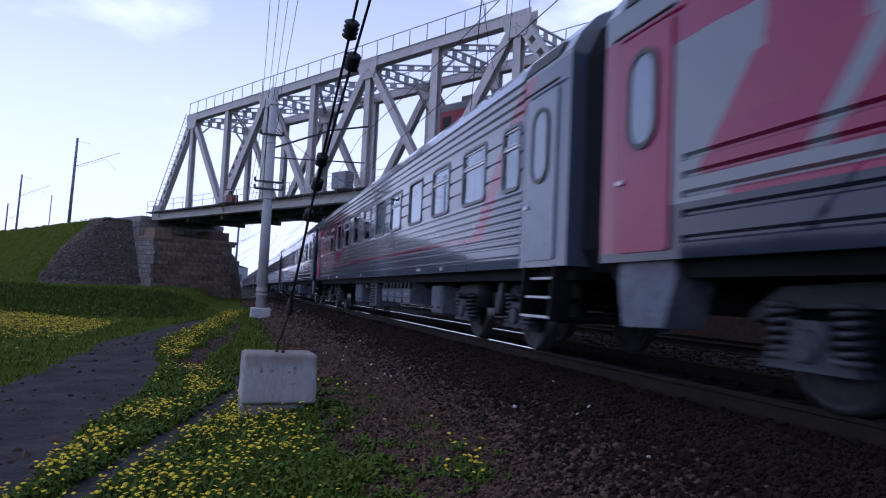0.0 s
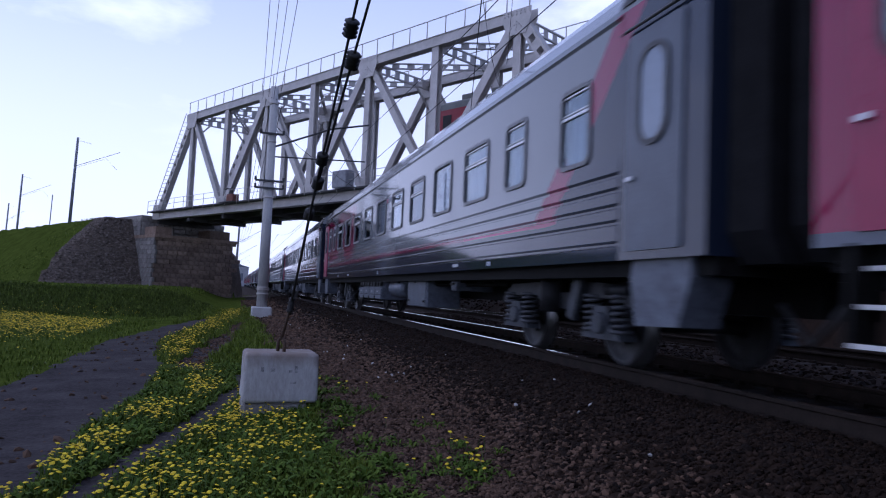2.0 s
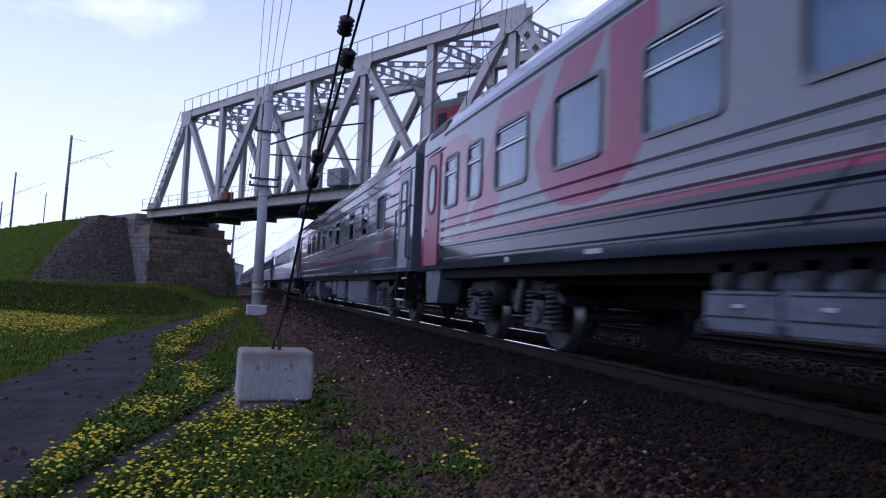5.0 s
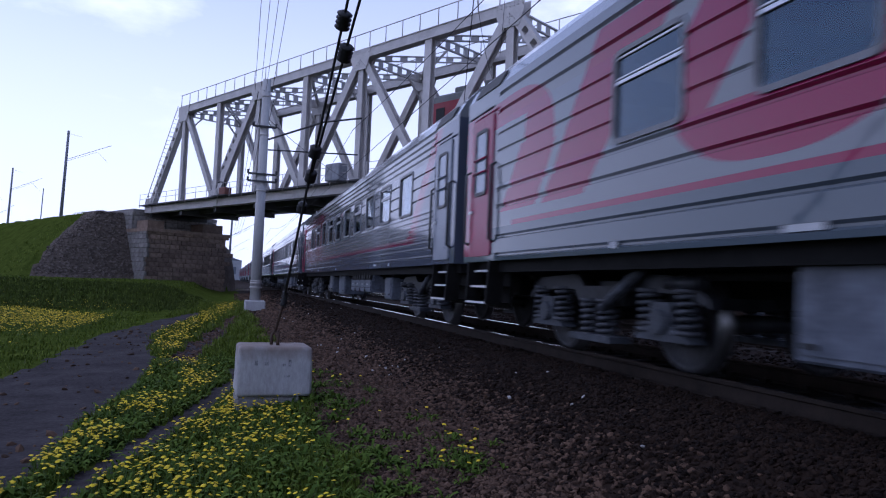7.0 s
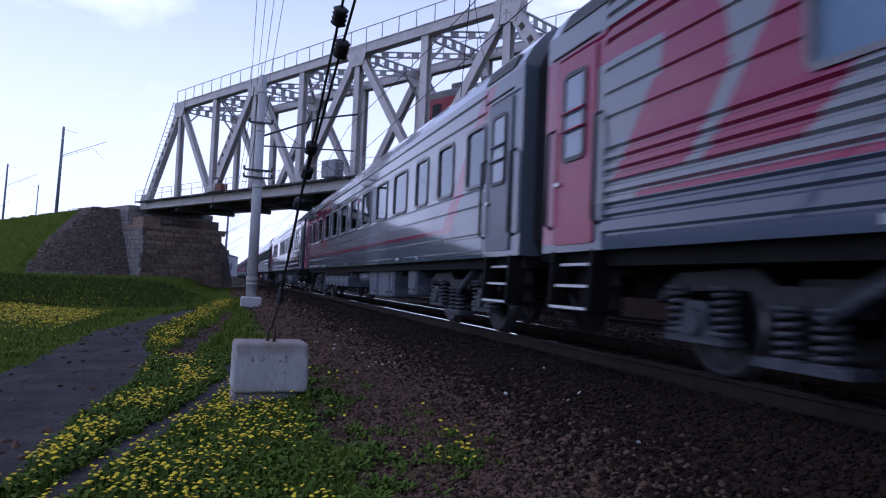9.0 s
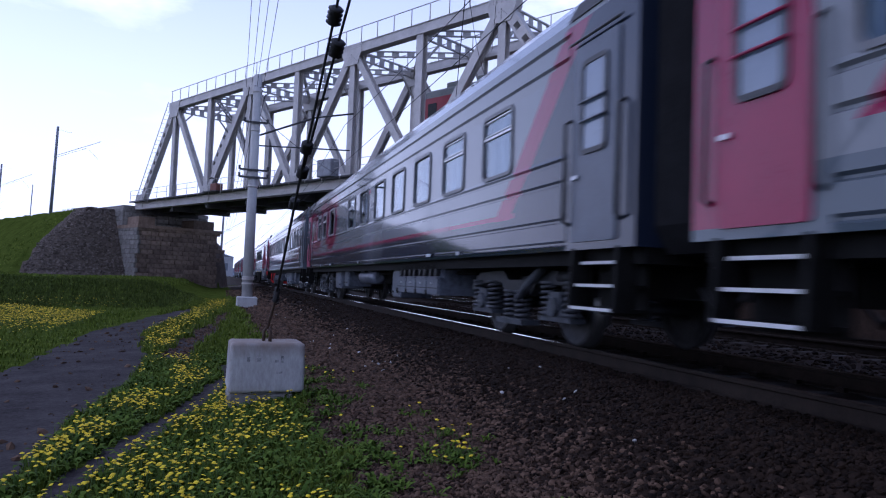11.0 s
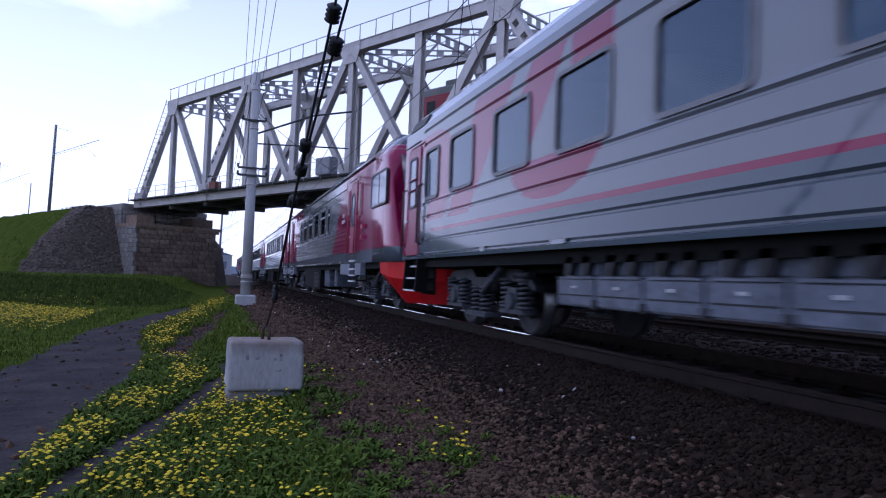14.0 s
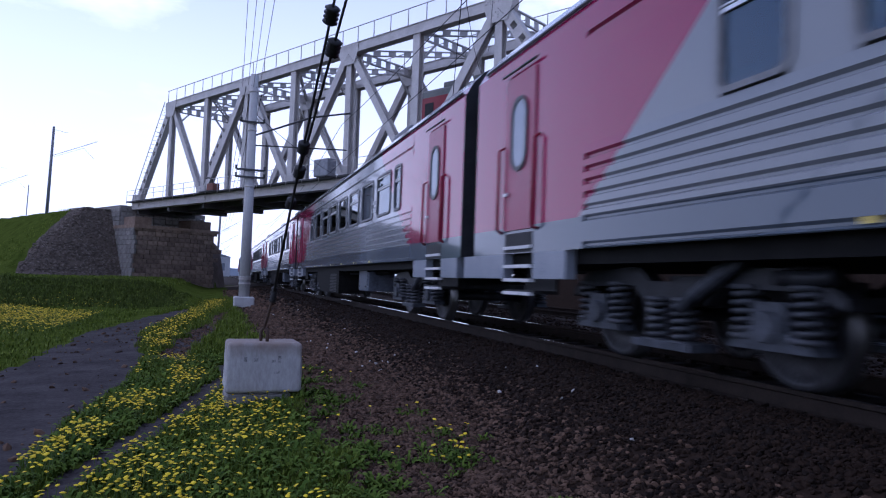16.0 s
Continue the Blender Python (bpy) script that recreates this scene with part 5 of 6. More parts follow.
GEAR_C = [(battery_box, 6.6, 9.5, 4), (equipment, 9.75, 10.5, 0.36, 1.0), (equipment, 17.5, 18.6, 0.42, 1.02), (equipment, 16.2, 16.9, 0.5, 1.0), (air_tank, 12.6, 14.6)]
GEAR_D = [(battery_box, 13.6, 18.6, 6), (air_tank, 11.2, 12.5), (equipment, 9.9, 10.9, 0.34, 1.02), (equipment, 8.52, 9.8, 0.34, 1.02), (equipment, 8.14, 8.48, 0.36, 1.0), (equipment, 6.1, 6.8, 0.45, 1.0)]
GEAR_R = [(equipment, 6.2, 9.7, 0.28, 1.0), (equipment, 10.4, 12.1, 0.34, 1.03), (equipment, 12.35, 13.4, 0.45, 1.0), (equipment, 17.4, 18.7, 0.30, 1.02), (air_tank, 13.8, 15.8)]

# ---------- train make-up: first coupler of each vehicle, metres ahead of the first one ----------
START, SPEED = 6.704, 14.05
COUPLERS = (-25.6, -0.1, 25.25, 51.35, 77.0, 102.1, 127.3, 152.8, 178.2, 204.1)
LABEL_A = "grey corrugated railway coach with red end and curtained windows"
LABEL_B = "grey coach with half-ribbed side, dark end and oval door windows"
LABEL_C = "smooth grey railway coach with dark blue lower side and red stripe"
LABEL_D = "smooth grey railway coach with large square windows and red end"
LABEL_R = "grey restaurant car with wide windows and underfloor equipment boxes"
VEHICLES = []


def build_train():
    first = {
        "A": coach("ribbed", WIN_A, True, GEAR_A, False, LABEL_A),
        "F": coach("half_ribbed", WIN_B[:-2], True, GEAR_B, False, LABEL_B),
        "B": coach("half_ribbed", WIN_B, True, GEAR_B, False, LABEL_B),
        "E": coach("ribbed", WIN_E, False, GEAR_E, True, "grey corrugated coach with red end and barred door windows"),
        "C": coach("plain", WIN_C, False, GEAR_C, True, LABEL_C),
        "D": coach("plain", WIN_D, False, GEAR_D, True, LABEL_D),
        "R": coach("smooth", WIN_R, False, GEAR_R, True, LABEL_R),
    }
    used = set()
    for key, a, b in zip("FABBREDCD", COUPLERS, COUPLERS[1:]):
        y = START + (a + b) / 2 - LC / 2
        if key in used:
            ob = copy_thing(first[key], pose(0, y, 0))
        else:
            ob = first[key]
            ob.matrix_basis = pose(0, y, 0)
            used.add(key)
        VEHICLES.append((ob, y))
    return first


FLEET = build_train()


def sign(parent, text, y, z, size, mat):
    cu = bpy.data.curves.new("sign", "FONT")
    cu.body, cu.size, cu.extrude, cu.space_character = text, size, 0.002, 1.5
    ob = bpy.data.objects.new("sign_source", cu)
    scene.collection.objects.link(ob)
    me = bpy.data.meshes.new_from_object(ob.evaluated_get(bpy.context.evaluated_depsgraph_get()))
    bpy.data.objects.remove(ob)
    me.materials.clear()
    me.materials.append(mat)
    o = new("lettering", me)
    o.parent = parent
    o["label"] = "pale capital letters on the side"
    o.matrix_basis = Matrix(((0, 0, -1, -1.537), (-1, 0, 0, y), (0, 1, 0, z), (0, 0, 0, 1)))
    return o


sign(FLEET["R"], "\u0420\u0415\u0421\u0422\u041e\u0420\u0410\u041d", 13.9, 3.23, 0.24, M_PALE)


# ---------- railcars at the rear ----------
RC = 23.6


def roof_gear(c, spans):
    for a, b, h in spans:
        bm = boxes((-0.9, 0.9, a, b, 4.2, 4.2 + h))
        bevelled(bm, 0.08, 2)
        part("roof_box", bm, M_ROOFBOX, c)


def railcar(head):
    c = thing("railcar", Matrix.Identity(4), "red and grey railcar with streamlined cab and bright red bumper" if head else "red and grey railcar with ribbed side and oval door windows", "railcar", "railcars of the train")
    mat = M_HEAD if head else M_RAILCAR
    if head:
        wins = [(9.3, 9.9, True, 1)] + regular(10.4, 4, 1.78, 1.28, (0, 2, 3)) + [(17.55, 18.2, True, 1)]
        e0 = 6.2
    else:
        wins = [(4.1, 4.6, True, 1)] + regular(5.0, 7, 1.78, 1.28, (0, 2, 4, 5)) + [(17.72, 18.4, True, 1)]
        e0 = 3.2
    bm = bmesh.new()
    y0 = 2.3 if head else 0.3
    shell(bm, "railcar", y0, RC - 0.3, e0, RC - 3.4, wins)
    if head:
        base = mirrored_ring([(-1.53, 1.11), (-1.53, 1.5), (-1.53, 2.1), (-1.53, 2.7), (-1.53, 3.2), (-1.53, 3.60)] + ROOF[1:])
        rings = []
        for k in range(9):
            t = k / 8
            y = 2.3 - 1.75 * math.sin(t * math.pi / 2) ** 0.9
            top = 4.34 - 0.35 * t ** 2 - 1.9 * max(0.0, t - 0.62) / 0.38 * 0.62
            wide = 1.0 - 0.16 * t ** 3
            rings.append([bm.verts.new((x * wide, y - (0.10 * (1 - (x / 1.53) ** 2) if k else 0) + 0.55 * t * max(0.0, (z - 2.2) / 2.1) ** 1.3, 1.11 + (z - 1.11) * (top - 1.11) / 3.23)) for x, z in base])
        for r0, r1 in zip(rings, rings[1:]):
            for i in range(len(base)):
                j = (i + 1) % len(base)
                bm.faces.new((r0[i], r0[j], r1[j], r1[i])).smooth = True
        bm.faces.new(rings[-1])
        bmesh.ops.recalc_face_normals(bm, faces=bm.faces[:])
    part("body", bm, mat, c, "ribbed body shell in red and grey")
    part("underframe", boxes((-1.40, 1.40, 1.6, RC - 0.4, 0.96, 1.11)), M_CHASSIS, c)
    for a, b, split, dark in wins:
        window(c, a, b, 2.22, 3.12, split, True)
    doors = ((4.50, 5.35), (21.35, 22.2)) if head else ((1.25, 2.1), (21.35, 22.2))
    for a, b in doors:
        door(c, a, b, 1.40, 3.36, True, M_DOORRED, M_GRAB)
        # deep grey skirt with a step recess below the door
        for u0, u1 in ((a - 0.8, a), (b, b + (1.5 if head else 0.85))):
            part("skirt", boxes((-1.53, -1.40, u0, u1, 0.80, 1.11)), M_DOORLIGHT, c)
        st = part("step_recess", boxes((-1.50, -1.2, a, b, 0.62, 0.66), (-1.22, -1.18, a, b, 0.62, 1.36), (-1.535, -1.50, a + 0.02, b - 0.02, 1.12, 1.36)), M_IRON, c)
        for zz in (0.62, 0.78, 0.95, 1.18):
            part("step_edge", boxes((-1.56, -1.48, a + 0.04, b - 0.04, zz - 0.02, zz + 0.02)), M_WHITEEDGE, st)
    for yc in ((3.55, RC - 4.3) if head else (4.3, RC - 4.3)):
        bogie(c, yc, True, 2.4)
    if head:
        # side cab window in two panes, grilles, lamps
        w = part("cab_window", frame_bm(0.98, 2.62, 2.42, 3.24, -1.56, -1.50, 0.05, 0.1), M_SEAL, c)
        part("pane", boxes((-1.548, -1.536, 1.03, 1.72, 2.46, 3.20)), M_DOORPANE, w)
        part("pane", boxes((-1.548, -1.536, 1.80, 2.57, 2.46, 3.20)), M_DOORPANE, w)
        for a in (3.8, 5.5):
            g = part("side_grille", boxes((-1.545, -1.53, a, a + 0.32, 2.38, 3.22)), M_DOORRED, c, "red louvred grille")
            for k in range(14):
                part("grille_slat", boxes((-1.565, -1.545, a + 0.03, a + 0.29, 2.41 + 0.057 * k, 2.43 + 0.057 * k)), M_DOORRED, g)
        for zz in (1.72, 2.0):
            part("tail_lamp", boxes((-1.60, -1.53, 3.35, 3.6, zz, zz + 0.11)), M_DOORRED, c, "small red lamp housing")
        # windscreen, front apron
        bm = bmesh.new()
        n = 9
        rows = []
        for zz, yy in ((2.35, 0.50), (2.75, 0.66), (3.15, 0.86), (3.55, 1.12)):
            rows.append([bm.verts.new((1.24 * (2 * k / n - 1), yy - 0.115 * (1 - (2 * k / n - 1) ** 2) - 0.12, zz)) for k in range(n + 1)])
        for r0, r1 in zip(rows, rows[1:]):
            for k in range(n):
                bm.faces.new((r0[k], r0[k + 1], r1[k + 1], r1[k])).smooth = True
        g = bmesh.ops.extrude_face_region(bm, geom=bm.faces[:])
        bmesh.ops.translate(bm, vec=(0, 0.05, 0), verts=[v for v in g["geom"] if isinstance(v, bmesh.types.BMVert)])
        bmesh.ops.recalc_face_normals(bm, faces=bm.faces[:])
        part("windscreen", bm, M_SCREEN, c, "dark tinted windscreen reflecting the sky")
        bm = bmesh.new()
        plan_top = [(-1.50, 1.62), (1.50, 1.62), (1.46, 0.95), (1.12, 0.40), (0.35, 0.20), (-0.35, 0.20), (-1.12, 0.40), (-1.46, 0.95)]
        plan_mid = [(-1.47, 1.58), (1.47, 1.58), (1.42, 0.95), (1.08, 0.38), (0.33, 0.18), (-0.33, 0.18), (-1.08, 0.38), (-1.42, 0.95)]
        plan_low = [(-0.98, 1.05), (0.98, 1.05), (0.95, 0.85), (0.72, 0.46), (0.15, 0.22), (-0.15, 0.22), (-0.72, 0.46), (-0.95, 0.85)]
        levels = [[bm.verts.new((u, v, zz + (0.16 * max(0.0, (v - 0.5) / 1.1) if k == 1 else 0.0))) for u, v in plan] for k, (plan, zz) in enumerate(((plan_top, 1.10), (plan_mid, 0.70), (plan_low, 0.20)))]
        fs = [bm.faces.new(levels[0]), bm.faces.new(levels[-1][::-1])]
        for r0, r1 in zip(levels, levels[1:]):
            fs += [bm.faces.new((r0[i], r0[(i + 1) % 8], r1[(i + 1) % 8], r1[i])) for i in range(8)]
        bmesh.ops.recalc_face_normals(bm, faces=fs)
        part("bumper", bm, M_SIGNAL, c, "bright red front bumper and plough")
        for sx in (-1, 1):
            bm = boxes((sx * 1.0 - 0.22, sx * 1.0 + 0.22, 0.30, 0.48, 1.50, 1.95))
            bevelled(bm, 0.03)
            part("lamp_panel", bm, M_SIGNAL, c, "bright red front lamp panel")
        roof_gear(c, ((2.6, 4.4, 0.18), (7.5, 9.0, 0.25), (11.0, 13.6, 0.2)))
        sheet = ((10.6, 11.75, 0.36, 1.02), (9.0, 9.45, 0.40, 1.0))
    else:
        roof_gear(c, ((2.4, 3.6, 0.16), (6.0, 7.6, 0.24), (15.0, 17.0, 0.2)))
        sheet = ((8.2, 9.4, 0.42, 1.0),)
        gangway(c, 0.02, 0.3)
    gangway(c, RC - 0.3, RC - 0.02)
    for a, b in ([] if head else [(0.285, 0.30)]) + [(RC - 0.30, RC - 0.285)]:
        bm = bmesh.new()
        prism(bm, mirrored_ring([(-1.525, 1.12), (-1.525, 3.60)] + ROOF[1:]), 1, a, b)
        part("end_wall", bm, M_ENDWALL, c, "dark grey end wall")
    for a, b, z0, z1 in sheet:
        equipment(c, a, b, z0, z1)
    # long dark belly fairing between the bogies
    bm = bmesh.new()
    prism(bm, [(11.9, 0.26), (15.8, 0.26), (16.8, 0.66), (16.8, 0.98), (11.9, 0.98)], 0, -1.42, -0.6)
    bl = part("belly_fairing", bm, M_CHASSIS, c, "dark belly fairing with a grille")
    for k in range(12):
        part("grille_slat", boxes((-1.44, -1.42, 12.2, 13.5, 0.30 + 0.05 * k, 0.325 + 0.05 * k)), M_IRON, bl)
    pipes(c, 6.6, 16.5)
    for k in range(6):
        part("notice_plate", boxes((-1.536, -1.53, 6.9 + 2.0 * k, 7.0 + 2.0 * k, 1.14, 1.24)), M_YELLOW, c)
    # seam lines along the roof edge
    bm = bmesh.new()
    tube(bm, [(-1.50, 2.6 if head else 0.5, 3.70), (-1.50, RC - 0.5, 3.70)], 0.02, 6)
    part("gutter", bm, M_SEAL, c)
    markings(c, 6.45, [(0.30, 0.10, 0.05, 0.0), (0.50, 0.10, -0.05, -0.18)], M_PALE, 2.52)
    return c


HEAD = railcar(True)
TAIL = railcar(False)
y = START + COUPLERS[-1]
HEAD.matrix_basis = pose(0, y, 0)
VEHICLES.append((HEAD, y))
for k in range(1, 6):
    y += RC
    if k == 1:
        TAIL.matrix_basis = pose(0, y, 0)
        VEHICLES.append((TAIL, y))
    else:
        VEHICLES.append((copy_thing(TAIL, pose(0, y, 0)), y))


# ---------- small ground cover ----------
def mesh_object(name, verts, faces, mat, mats=None, index=None, smooth_it=False):
    me = bpy.data.meshes.new(name)
    me.from_pydata(verts, [], faces)
    for m in (mats or [mat]):
        me.materials.append(m)
    if index is not None:
        me.polygons.foreach_set("material_index", index)
    if smooth_it:
        me.polygons.foreach_set("use_smooth", [True] * len(me.polygons))
    me.update()
    return new(name, me)


def leaf_material(name, dark, light, rough=0.6):
    m = bpy.data.materials.new(name)
    m.use_nodes = True
    nt = m.node_tree
    b = nt.nodes["Principled BSDF"]
    geo = nt.nodes.new("ShaderNodeNewGeometry")
    ramp = nt.nodes.new("ShaderNodeValToRGB")
    ramp.color_ramp.elements[0].color, ramp.color_ramp.elements[1].color = (*dark, 1), (*light, 1)
    nt.links.new(geo.outputs["Random Per Island"], ramp.inputs[0])
    nt.links.new(ramp.outputs[0], b.inputs["Base Color"])
    b.inputs["Roughness"].default_value = rough
    b.inputs["Specular IOR Level"].default_value = 0.3
    return m


M_BLADE = leaf_material("grass_blade", (0.046, 0.076, 0.006), (0.145, 0.185, 0.024))
M_LEAF = leaf_material("weed_leaf", (0.032, 0.062, 0.007), (0.100, 0.148, 0.022), 0.85)
M_ROUGH = leaf_material("rough_leaf", (0.028, 0.044, 0.008), (0.088, 0.112, 0.022), 0.9)
for m in (M_BLADE, M_LEAF, M_ROUGH):
    m.node_tree.nodes["Principled BSDF"].inputs["Specular IOR Level"].default_value = 0.08
M_BLOOM = leaf_material("dandelion_bloom", (0.50, 0.37, 0.002), (0.74, 0.57, 0.006), 0.7)
M_STEM = leaf_material("dandelion_stem", (0.06, 0.10, 0.02), (0.10, 0.15, 0.04))
M_STONES = leaf_material("ballast_stones", (0.029, 0.017, 0.0105), (0.115, 0.070, 0.045), 0.9)
M_STONES.node_tree.nodes["Principled BSDF"].inputs["Specular IOR Level"].default_value = 0.2
M_PALEBITS = surface("pale_litter", (0.30, 0.29, 0.28), (0.5, 0.49, 0.48), 10, 0.8)
# Oil stain, with the shade about the train put into the colour too.
M_OILY_SHADE = leaf_material("oily_shade_stones", (0.005, 0.0028, 0.0018), (0.021, 0.012, 0.0072), 0.9)
M_OILY_SHADE.node_tree.nodes["Principled BSDF"].inputs["Specular IOR Level"].default_value = 0.15
R = random.Random(42)


def on_ground(x, y):
    return ground_z(x, y) + 0.03 * noise.noise((x * 0.9, y * 0.9, 0)) + 0.012 * noise.noise((x * 5, y * 5, 4))


def tuft(verts, faces, x, y, z, n, h, w, spread):
    for _ in range(n):
        a, b = R.uniform(0, math.tau), R.uniform(0, math.tau)
        bx, by = x + spread * math.cos(b) * R.random(), y + spread * math.sin(b) * R.random()
        hh = h * R.uniform(0.5, 1.15)
        lean = R.uniform(0.15, 0.75) * hh
        cx, cy, sx, sy = math.cos(a), math.sin(a), -math.sin(a) * w, math.cos(a) * w
        i = len(verts)
        verts += [(bx - sx, by - sy, z - 0.02), (bx + sx, by + sy, z - 0.02),
                  (bx + cx * lean * 0.4 + sx * 0.8, by + cy * lean * 0.4 + sy * 0.8, z + hh * 0.6), (bx + cx * lean * 0.4 - sx * 0.8, by + cy * lean * 0.4 - sy * 0.8, z + hh * 0.6),
                  (bx + cx * lean, by + cy * lean, z + hh)]
        faces += [(i, i + 1, i + 2, i + 3), (i + 3, i + 2, i + 4)]


def rosette(verts, faces, x, y, z, n, l):
    """A flat whorl of broad, notched leaves that arch up and out."""
    for k in range(n):
        a = math.tau * (k + R.uniform(-0.35, 0.35)) / n
        ll = l * R.uniform(0.6, 1.2)
        w = ll * R.uniform(0.10, 0.17)
        up = ll * R.uniform(0.25, 0.85)
        cx, cy = math.cos(a), math.sin(a)
        i = len(verts)
        for f, g, h in ((0.05, 0.3, 0.0), (0.40, 0.9, 0.75), (0.52, 0.5, 0.88), (0.75, 1.0, 1.0)):
            for q in (-1, 1):
                verts.append((x + cx * ll * f - cy * w * g * q, y + cy * ll * f + cx * w * g * q, z + up * h + R.uniform(-0.004, 0.004)))
        verts.append((x + cx * ll, y + cy * ll, z + up * R.uniform(0.65, 0.95)))
        faces += [(i, i + 1, i + 3, i + 2), (i + 2, i + 3, i + 5, i + 4), (i + 4, i + 5, i + 7, i + 6), (i + 6, i + 7, i + 8)]


def build_weeds():
    verts, faces = [], []
    for _ in range(5200):
        y = 3.1 + 9.5 * R.random() ** 1.25
        x = R.uniform(-6.5, -3.85)
        if cover(x, y) != 0 and not (x > -4.3 and noise.noise((x * 3, y * 3, 4)) > 0.15):
            continue
        rosette(verts, faces, x, y, on_ground(x, y) - 0.005, 6, R.uniform(0.06, 0.125))
    for x, y, n, s in ((-3.27, 5.35, 10, 0.08), (-3.35, 4.62, 26, 0.10), (-3.42, 4.85, 12, 0.10), (-3.22, 6.25, 9, 0.07), (-3.66, 8.4, 9, 0.12), (-3.4, 7.9, 5, 0.07), (-3.79, 9.4, 16, 0.16), (-3.58, 4.5, 9, 0.09), (-3.0, 5.05, 4, 0.05), (-3.12, 3.5, 8, 0.06), (-3.95, 7.0, 26, 0.16), (-3.9, 5.6, 20, 0.2), (-3.95, 4.3, 20, 0.2)):
        for _ in range(n):
            a, b = x + R.gauss(0, s), y + R.gauss(0, s * 1.3)
            rosette(verts, faces, a, b, on_ground(a, b), 6, R.uniform(0.05, 0.10))
    tagged(mesh_object("weeds", verts, faces, M_LEAF), "broad notched dandelion leaves among the grass and ballast", "weeds", kind="stuff")


def build_bank_growth():
    verts, faces = [], []
    for _ in range(7500):
        y = 28.5 + 12.5 * R.random()
        x = -6.4 - (0.3 + 0.42 * y) * R.random()
        if cover(x, y) != 0 or y < 29.5 + 1.5 * noise.noise((x * 0.5, 2.0, 0)):
            continue
        tuft(verts, faces, x, y, on_ground(x, y), 4, R.uniform(0.08, 0.20), 0.016, 0.22)
    tagged(mesh_object("rough_growth", verts, faces, M_ROUGH), "dark rough grass and nettles on the low bank", "grass", kind="stuff")


def build_grass():
    verts, faces = [], []
    # near strips beside the path and round the block
    for _ in range(15000):
        y = 3.2 + 11.0 * R.random() ** 1.3
        x = R.uniform(-6.7, -3.75)
        if cover(x, y) != 0:
            continue
        d = noise.noise((x * 1.6, y * 1.1, 8))
        if d < -0.35:
            continue
        tuft(verts, faces, x, y, on_ground(x, y), 8, 0.07 + 0.06 * max(0, d), 0.0030, 0.07)
    # beside and behind the camera
    for _ in range(5000):
        x, y = R.uniform(-9.5, -3.9), R.uniform(-7, 3.4)
        if cover(x, y) == 0:
            tuft(verts, faces, x, y, on_ground(x, y), 4, 0.08, 0.006, 0.09)
    # further along the path
    for _ in range(6500):
        y = R.uniform(12, 40)
        x = R.uniform(-7.0, -3.9)
        if cover(x, y) != 0:
            continue
        tuft(verts, faces, x, y, on_ground(x, y), 4, 0.13, 0.012, 0.12)
    # field, foot of the bank and the bank itself
    for _ in range(15000):
        y = 8 + 70 * R.random() ** 1.2
        x = -7.6 - (4 + 0.55 * y) * R.random()
        if cover(x, y) != 0:
            continue
        far = 1 + y / 40
        tuft(verts, faces, x, y, on_ground(x, y), 4, 0.06 * far, 0.009 * far, 0.15 * far)
    tagged(mesh_object("grass", verts, faces, M_BLADE), "spring grass tufts beside the path and ballast", "grass", kind="stuff")


def bloom(verts, faces, index, x, y, z, h, r):
    tx, ty = x + R.uniform(-0.03, 0.03), y + R.uniform(-0.03, 0.03)
    i = len(verts)
    verts += [(x - 0.002, y, z), (x + 0.002, y, z), (tx + 0.002, ty, z + h), (tx - 0.002, ty, z + h)]
    faces.append((i, i + 1, i + 2, i + 3))
    index.append(1)
    n = 9
    ox, oy = R.uniform(-0.35, 0.35), R.uniform(-0.35, 0.35)
    i = len(verts)
    top = z + h

    def put(px, py, pz):
        verts.append((tx + px, ty + py, top + pz + ox * px + oy * py))

    put(0, 0, r * 0.42)
    for q, zz in ((0.6, 0.34), (1.0, 0.05)):
        for k in range(n):
            a = math.tau * k / n
            rr = r * q * (1 + (0.10 if k % 2 else -0.10) * q)
            put(rr * math.cos(a), rr * math.sin(a), r * zz)
    put(0, 0, -r * 0.35)
    for k in range(n):
        j = (k + 1) % n
        faces += [(i, i + 1 + k, i + 1 + j), (i + 1 + k, i + 1 + n + k, i + 1 + n + j, i + 1 + j), (i + 1 + n + k, i + 1 + 2 * n, i + 1 + n + j)]
        index += [0, 0, 1]


